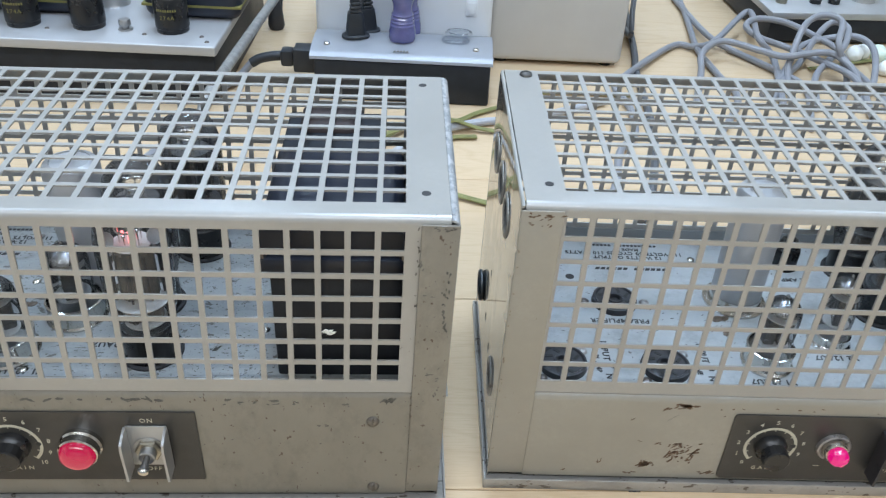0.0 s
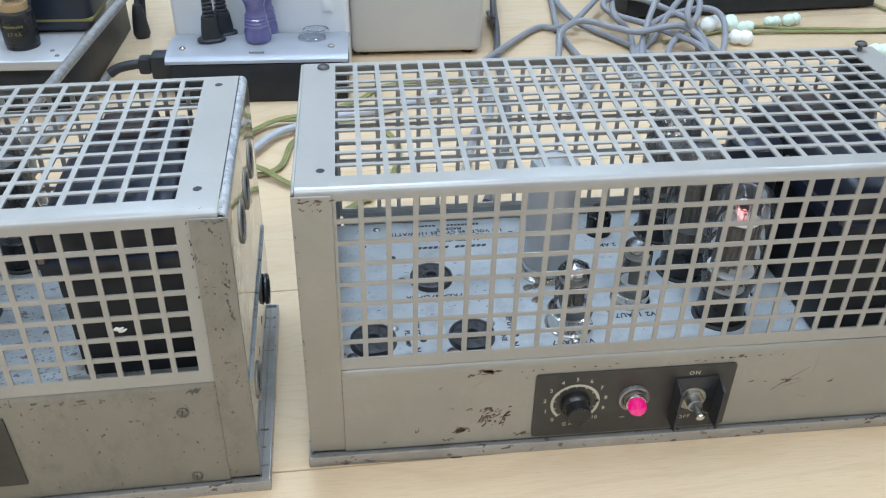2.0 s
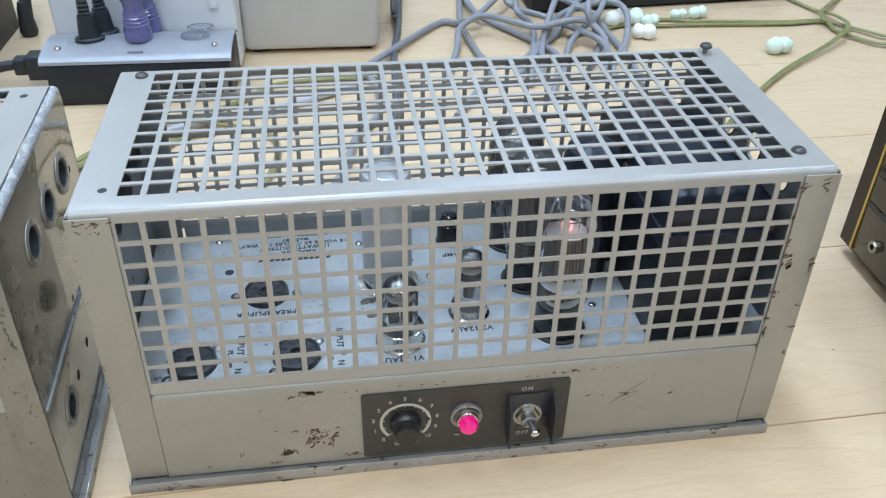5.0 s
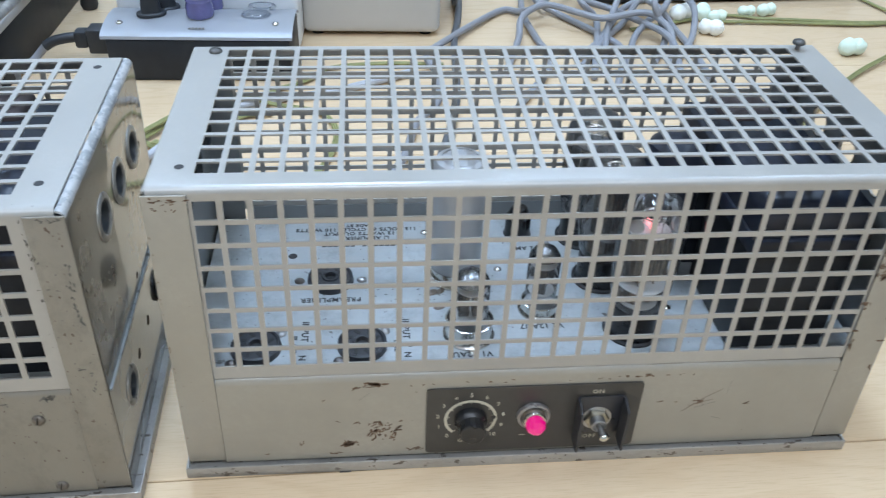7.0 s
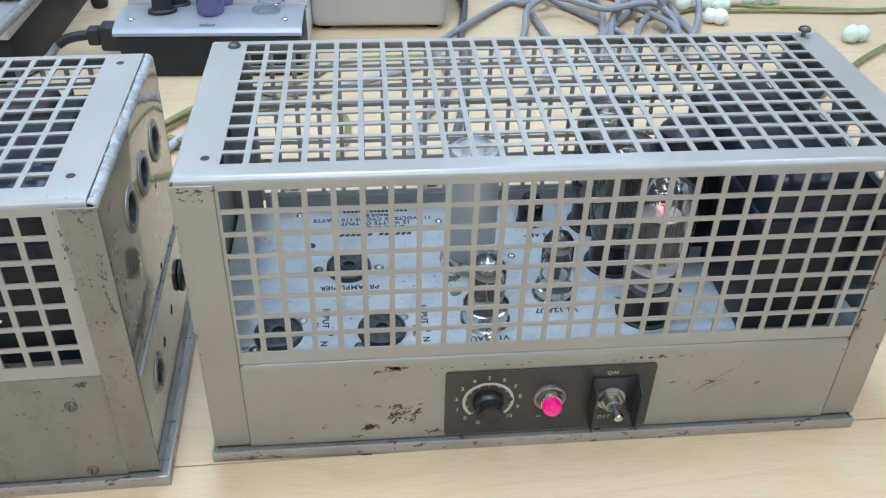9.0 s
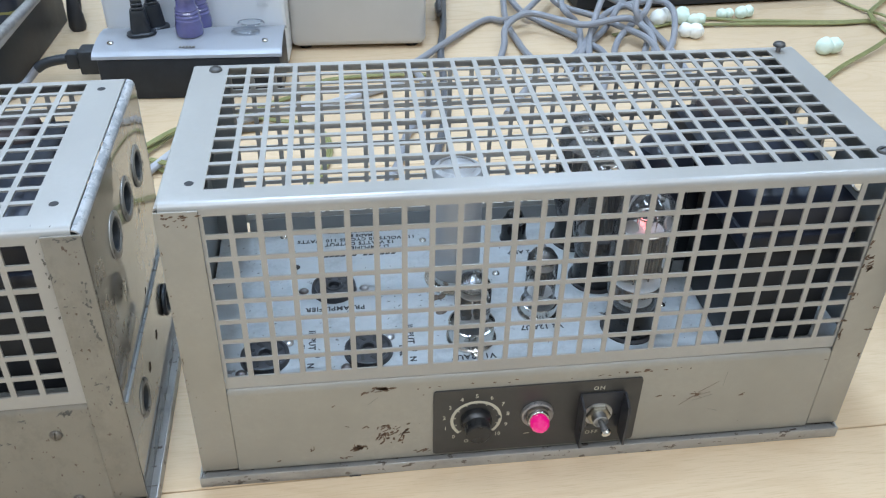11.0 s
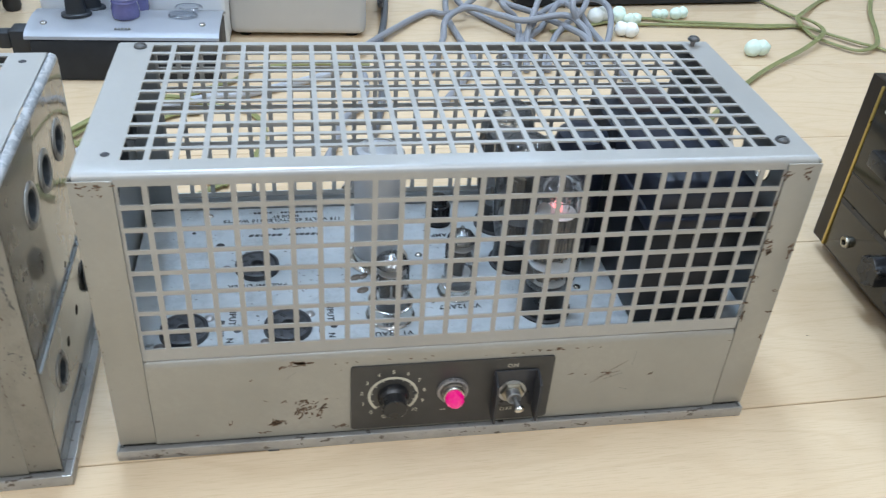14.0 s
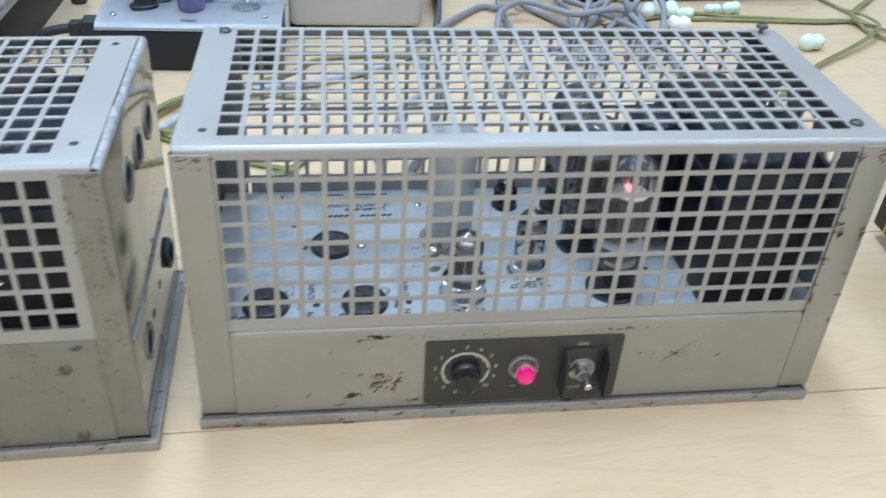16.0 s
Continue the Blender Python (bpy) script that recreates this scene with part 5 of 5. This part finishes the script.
# ---------------------------------------------------------------- low black chassis behind
unit = empty_thing("black_chassis", pose(0.47, 0.863, 0, 0, 0, 3.5), "low black equipment chassis with a silver top plate", "equipment")
part("case", boxed(0.0, 0.43, 0.0, 0.32, 0.004, 0.0395, 0.0015), BLACK_DULL, unit)
part("top_plate", boxed(-0.002, 0.432, -0.003, 0.323, 0.04, 0.0505, 0.0015), ALU, unit, "silver top plate")
for x in (0.02, 0.41):
    for y in (0.02, 0.3):
        part("foot", lathe([(0, 0), (0.008, 0), (0.008, 0.0045), (0, 0.0045)], 14), BLACK, unit, m=pose(x, y, 0))
for x, mat in ((0.03, BRASS), (0.085, BLACK), (0.115, BLACK)):
    part("terminal", lathe([(0.0, 0.02), (0.005, 0.02), (0.006, 0.017), (0.006, 0.008), (0.009, 0.006), (0.009, 0.0)], 18), mat, unit, m=pose(x, 0.045, 0.0506))
part("valve_base", lathe([(0.0, 0.03), (0.018, 0.03), (0.0185, 0.0), (0.0, 0.0)], 28), CHROME, unit, m=pose(0.17, 0.06, 0.0506))

# ---------------------------------------------------------------- dark hi-fi unit
hifi = empty_thing("hifi_amplifier", pose(0.63, 0.2135, 0, 0, 0, -90.5), "dark brown hi-fi unit with gold trim and black knobs", "amplifier")
part("case", boxed(0.0, 0.42, 0.012, 0.3, 0.014, 0.187, 0.002), HIFI_BODY, hifi, "dark walnut case")
part("bezel", boxed(0.0, 0.42, 0.0, 0.0118, 0.014, 0.187, 0.0015), HIFI_BODY, hifi)
part("face", boxed(0.024, 0.415, -0.0018, -0.0002, 0.018, 0.1815, 0.0006), HIFI_FACE, hifi, "brown anodised front plate")
part("gold_trim", boxed(0.0205, 0.0236, -0.0024, -0.0002, 0.016, 0.1835, 0.0005), GOLD, hifi, "gold edge trim")
for x in (0.03, 0.39):
    for y in (0.03, 0.27):
        part("foot", lathe([(0, 0), (0.012, 0), (0.013, 0.014), (0, 0.014)], 18), BLACK, hifi, m=pose(x, y, 0))
part("slot", boxed(0.0255, 0.33, -0.0022, -0.0019, 0.067, 0.0725), BLACK, hifi)
part("seam", boxed(0.0245, 0.33, -0.0021, -0.0019, 0.0985, 0.1), BLACK, hifi)
face_m = lambda x, z: Matrix.Translation((x, -0.0019, z)) @ OUT_FRONT
part("lever_slot", boxed(0.058, 0.085, -0.0022, -0.0019, 0.118, 0.123), BLACK, hifi)
part("lever_knob", boxed(0.052, 0.082, -0.014, -0.0023, 0.123, 0.139, 0.002), BLACK, hifi)
part("phone_jack", lathe([(0.0032, 0.0), (0.0032, 0.002), (0.0052, 0.0022), (0.006, 0.0008), (0.006, 0.0)], 20), BRASS, hifi, m=face_m(0.052, 0.039))
part("lamp", lathe([(0.0, 0.003), (0.003, 0.0026), (0.0042, 0.001), (0.0042, 0.0)], 16), BRASS, hifi, m=face_m(0.098, 0.081))
bm = bmesh.new()
for k in range(8):
    box(bm, 0.036 + k * 0.0052, 0.0394 + k * 0.0052, -0.0021, -0.0019, 0.1652, 0.1696)
part("maker_print", bm, CREAM, hifi)


def star_knob(x, z, r):
    bm, n = bmesh.new(), 36
    rows = []
    for h, s in ((0.0, 1.0), (0.014, 1.0), (0.016, 0.93)):
        rows.append([bm.verts.new((s * r * (1 - 0.1 * math.cos(6 * 2 * math.pi * i / n)) * math.cos(2 * math.pi * i / n), s * r * (1 - 0.1 * math.cos(6 * 2 * math.pi * i / n)) * math.sin(2 * math.pi * i / n), h)) for i in range(n)])
    for a, b in zip(rows, rows[1:]):
        for i in range(n):
            bm.faces.new((a[i], a[(i + 1) % n], b[(i + 1) % n], b[i]))
    bm.faces.new(rows[-1])
    part("knob", bm, BLACK, hifi, m=face_m(x, z))


star_knob(0.11, 0.0495, 0.0138)
star_knob(0.15, 0.0495, 0.0138)
star_knob(0.19, 0.0495, 0.0138)
star_knob(0.15, 0.125, 0.017)

# ---------------------------------------------------------------- cables
GREY_RUNS = [
    [(0.14, 0.36, 0.006), (0.16, 0.414, 0.006), (0.176, 0.483, 0.006), (0.202, 0.529, 0.006), (0.21, 0.6, 0.006), (0.198, 0.654, 0.012), (0.217, 0.689, 0.012), (0.314, 0.823, 0.006), (0.347, 0.819, 0.008), (0.374, 0.814, 0.02), (0.448, 0.906, 0.035), (0.429, 0.796, 0.035), (0.452, 0.782, 0.012), (0.437, 0.704, 0.006), (0.41, 0.6, 0.006)],
    [(0.4, 1.3, 0.006), (0.377, 1.039, 0.006), (0.366, 0.937, 0.006), (0.351, 0.816, 0.006), (0.356, 0.723, 0.006), (0.361, 0.64, 0.006), (0.3, 0.52, 0.006)],
    [(0.36, 1.3, 0.006), (0.371, 1.014, 0.006), (0.375, 0.851, 0.014), (0.404, 0.814, 0.006), (0.449, 0.737, 0.006), (0.467, 0.68, 0.006), (0.43, 0.56, 0.006)],
    [(0.3, 0.62, 0.006), (0.328, 0.709, 0.012), (0.339, 0.753, 0.025), (0.377, 0.787, 0.03), (0.422, 0.755, 0.03), (0.451, 0.737, 0.03), (0.511, 0.745, 0.035), (0.532, 0.718, 0.03), (0.537, 0.69, 0.02), (0.52, 0.63, 0.006)],
    [(0.525, 0.6, 0.006), (0.534, 0.69, 0.02), (0.502, 0.76, 0.02), (0.475, 0.8, 0.02), (0.436, 0.808, 0.03), (0.419, 0.825, 0.04), (0.441, 0.845, 0.045), (0.486, 0.848, 0.04), (0.523, 0.824, 0.03), (0.551, 0.8, 0.02), (0.561, 0.76, 0.008), (0.566, 0.68, 0.006), (0.56, 0.58, 0.006)],
    [(0.43, 0.62, 0.006), (0.453, 0.719, 0.01), (0.467, 0.753, 0.03), (0.489, 0.786, 0.06), (0.512, 0.785, 0.075), (0.533, 0.771, 0.07), (0.52, 0.735, 0.05), (0.538, 0.72, 0.01), (0.5, 0.64, 0.006)],
    [(0.4, 0.66, 0.006), (0.442, 0.714, 0.006), (0.498, 0.802, 0.02), (0.55, 0.819, 0.03), (0.584, 0.809, 0.035), (0.592, 0.772, 0.03), (0.575, 0.716, 0.01), (0.54, 0.66, 0.006)],
    [(0.46, 0.62, 0.006), (0.491, 0.714, 0.008), (0.517, 0.747, 0.02), (0.552, 0.782, 0.03), (0.568, 0.819, 0.045), (0.554, 0.842, 0.045), (0.529, 0.825, 0.03), (0.489, 0.769, 0.01), (0.452, 0.721, 0.006), (0.4, 0.63, 0.006)],
]
for k, run in enumerate(GREY_RUNS):
    ob = part("grey_cable", sweep(spline(run, 8), circle(0.0047, 10)), CABLE_GREY)
    tagged(ob, "thick grey cable looped in a tangle on the floor", "cable", "tangle of grey cables")
for run, r in (([(0.285, 1.05, 0.006), (0.274, 0.985, 0.006), (0.254, 0.805, 0.006), (0.241, 0.722, 0.006), (0.235, 0.635, 0.006), (0.225, 0.527, 0.006), (0.199, 0.41, 0.006), (0.17, 0.33, 0.006)], 0.005), ([(0.27, 1.0, 0.1), (0.262, 0.9, 0.09), (0.25, 0.835, 0.05), (0.25, 0.822, 0.02), (0.255, 0.9, 0.006)], 0.004)):
    tagged(part("dark_cable", sweep(spline(run, 8), circle(r, 10)), CABLE_MID), "dark mains cable beside the beige case", "cable")
OLIVE_RUNS = [
    [(0.53, 0.36, 0.004), (0.611, 0.45, 0.004), (0.7, 0.546, 0.005), (0.775, 0.615, 0.006), (0.863, 0.676, 0.01), (0.914, 0.718, 0.014), (0.933, 0.747, 0.014), (0.936, 0.791, 0.01), (0.923, 0.837, 0.004), (0.899, 0.913, 0.004), (0.875, 1.0, 0.004)],
    [(0.5, 0.76, 0.004), (0.648, 0.812, 0.004), (0.713, 0.801, 0.004), (0.78, 0.794, 0.004), (0.848, 0.786, 0.004), (0.915, 0.784, 0.004), (0.944, 0.75, 0.005), (0.973, 0.713, 0.006), (1.005, 0.691, 0.004), (1.05, 0.61, 0.004)],
    [(0.62, 0.79, 0.004), (0.72, 0.787, 0.004), (0.85, 0.778, 0.004), (0.914, 0.78, 0.004), (0.915, 0.741, 0.005), (0.934, 0.706, 0.005), (0.961, 0.681, 0.006), (0.999, 0.7, 0.008), (1.034, 0.759, 0.006), (1.08, 0.851, 0.004), (1.131, 0.932, 0.004), (1.2, 1.05, 0.004)],
    [(0.905, 0.76, 0.012), (0.913, 0.79, 0.014), (0.931, 0.813, 0.012), (1.002, 0.887, 0.004), (1.055, 0.929, 0.004), (1.15, 1.02, 0.004)],
    [(-0.16, 0.4, 0.004), (-0.106, 0.485, 0.006), (-0.087, 0.516, 0.006), (-0.063, 0.537, 0.008), (-0.036, 0.542, 0.006), (-0.01, 0.555, 0.004), (0.013, 0.577, 0.004), (0.045, 0.6, 0.004), (0.075, 0.637, 0.004), (0.144, 0.649, 0.004), (0.22, 0.645, 0.004)],
    [(-0.15, 0.44, 0.004), (-0.1, 0.488, 0.014), (-0.079, 0.503, 0.016), (-0.053, 0.522, 0.018), (-0.02, 0.527, 0.018), (0.013, 0.531, 0.006), (0.057, 0.52, 0.004), (0.077, 0.496, 0.004), (0.085, 0.464, 0.004), (0.08, 0.42, 0.004), (0.06, 0.37, 0.004), (0.02, 0.33, 0.004)],
    [(-0.13, 0.455, 0.004), (-0.094, 0.425, 0.004), (-0.071, 0.414, 0.004), (-0.049, 0.433, 0.004), (-0.04, 0.484, 0.004), (-0.02, 0.508, 0.004), (0.01, 0.513, 0.004)],
    [(-0.11, 0.438, 0.011), (-0.071, 0.416, 0.0112), (-0.038, 0.388, 0.006), (0.0, 0.37, 0.004), (0.05, 0.35, 0.004)],
]
for run in OLIVE_RUNS:
    tagged(part("twin_wire", sweep(spline(run, 6), ribbon(0.0013)), CABLE_OLIVE), "flat olive-green ribbon wire lying on the floor", "wire", "olive wires")
tagged(part("grey_cable", sweep(spline([(-0.12, 0.4, 0.006), (-0.08, 0.465, 0.01), (-0.061, 0.498, 0.009), (-0.038, 0.514, 0.01), (0.017, 0.548, 0.006), (0.067, 0.559, 0.006), (0.115, 0.583, 0.006), (0.18, 0.62, 0.006)], 8), circle(0.0048, 10)), surface("pale_grey_cable", (0.42, 0.43, 0.46), 0.45)), "pale grey round cable running between the amplifiers", "cable")
mains = empty_thing("mains_cable", pose(0, 0, 0), "grey mains cord with a black sleeve, leaving the power strip", "cable")
part("sleeve", sweep(spline([(-0.238, 0.656, 0.038), (-0.252, 0.655, 0.037), (-0.268, 0.655, 0.033), (-0.279, 0.653, 0.027)], 6), circle(0.0064, 12)), PLUG_BLACK, mains, "black sleeve")
part("cord", sweep(spline([(-0.268, 0.655, 0.033), (-0.279, 0.653, 0.027), (-0.295, 0.642, 0.012), (-0.318, 0.6, 0.006), (-0.33, 0.52, 0.006), (-0.36, 0.42, 0.006)], 8), circle(0.0048, 10)), CABLE_GREY, mains, "grey cord")
loose = empty_thing("loose_plug", pose(-0.278, 0.852, 0), "black cord and plug hanging to the floor", "plug")
part("cord", sweep(spline([(-0.005, 0.15, 0.3), (0.0, 0.06, 0.2), (0.002, 0.02, 0.1), (0.0, 0.0, 0.04)], 8), circle(0.0045, 10)), CABLE_DARK, loose)
part("cord", sweep(spline([(0.015, 0.15, 0.3), (0.014, 0.06, 0.2), (0.01, 0.02, 0.1), (0.006, 0.004, 0.03), (0.004, 0, 0.006)], 8), circle(0.004, 10)), CABLE_DARK, loose)
part("housing", lathe([(0.0, 0.05), (0.006, 0.05), (0.0085, 0.04), (0.011, 0.022), (0.0125, 0.006), (0.01, 0.0), (0.0, 0.0)], 20), CABLE_DARK, loose, "black plug housing")
tagged(part("grey_cable", sweep(spline([(-0.42, 0.93, 0.006), (-0.36, 0.9, 0.01), (-0.325, 0.87, 0.014), (-0.31, 0.878, 0.03), (-0.316, 0.905, 0.04), (-0.35, 0.95, 0.03)], 8), circle(0.0055, 10)), CABLE_GREY), "thick grey cable behind the aluminium chassis", "cable")


def foam_peanut(x, y, turn, mat, size=1.0, label="white figure-of-eight foam packing peanut"):
    bm = bmesh.new()
    for dx, r in ((-0.0078, 0.0122), (0.0075, 0.0116)):
        bmesh.ops.create_icosphere(bm, subdivisions=3, radius=r * size, matrix=Matrix.Translation((dx * size, 0, 0.0112 * size)))
    for v in bm.verts:
        v.co += v.co.normalized() * noise.noise(v.co * 160 + Vector((x * 50, y * 50, 0))) * 0.0018
    tagged(part("foam_peanut", bm, mat, m=pose(x, y, 0, 0, 0, turn)), label, "packing peanut", "foam packing peanuts")


for x, y, a, mat, s in ((0.7925, 0.6795, 8, FOAM_MINT, 1.0), (0.588, 0.806, 30, FOAM, 1.05), (0.622, 0.812, 70, FOAM_MINT, 0.95), (0.64, 0.797, 20, FOAM_MINT, 0.8), (0.695, 0.822, 10, FOAM_MINT, 0.7), (0.727, 0.824, 15, FOAM_MINT, 0.8), (0.614, 0.752, 160, FOAM, 0.95)):
    foam_peanut(x, y, a, mat, s)

# ---------------------------------------------------------------- floor boards
WIDE, LONG = 0.2125, 2.7
bm = boxed(0.0004, LONG - 0.0004, 0.00045, WIDE - 0.00045, -0.008, 0.0, 0.0006, 1)
for f in bm.faces:
    f.smooth = False
board_mesh = bpy.data.meshes.new("plank")
bm.to_mesh(board_mesh)
bm.free()
board_mesh.materials.append(WOOD)
rng = random.Random(7)
for j in range(-15, 17):
    start = -1.15 - rng.uniform(0, 0.25) - LONG
    for i in range(3):
        x0, x1 = max(start + i * LONG, -3.28), min(start + (i + 1) * LONG, 3.28)
        if x1 - x0 > 0.02:
            plank = new("plank", board_mesh)
            plank.parent = floor
            plank.location, plank.scale = (x0, j * WIDE, 0), ((x1 - x0) / LONG, 1, 1)
part("joint_gap", boxed(0.0955, 0.1035, -0.0014, 0.0018, -0.001, 0.0002), INK, floor)
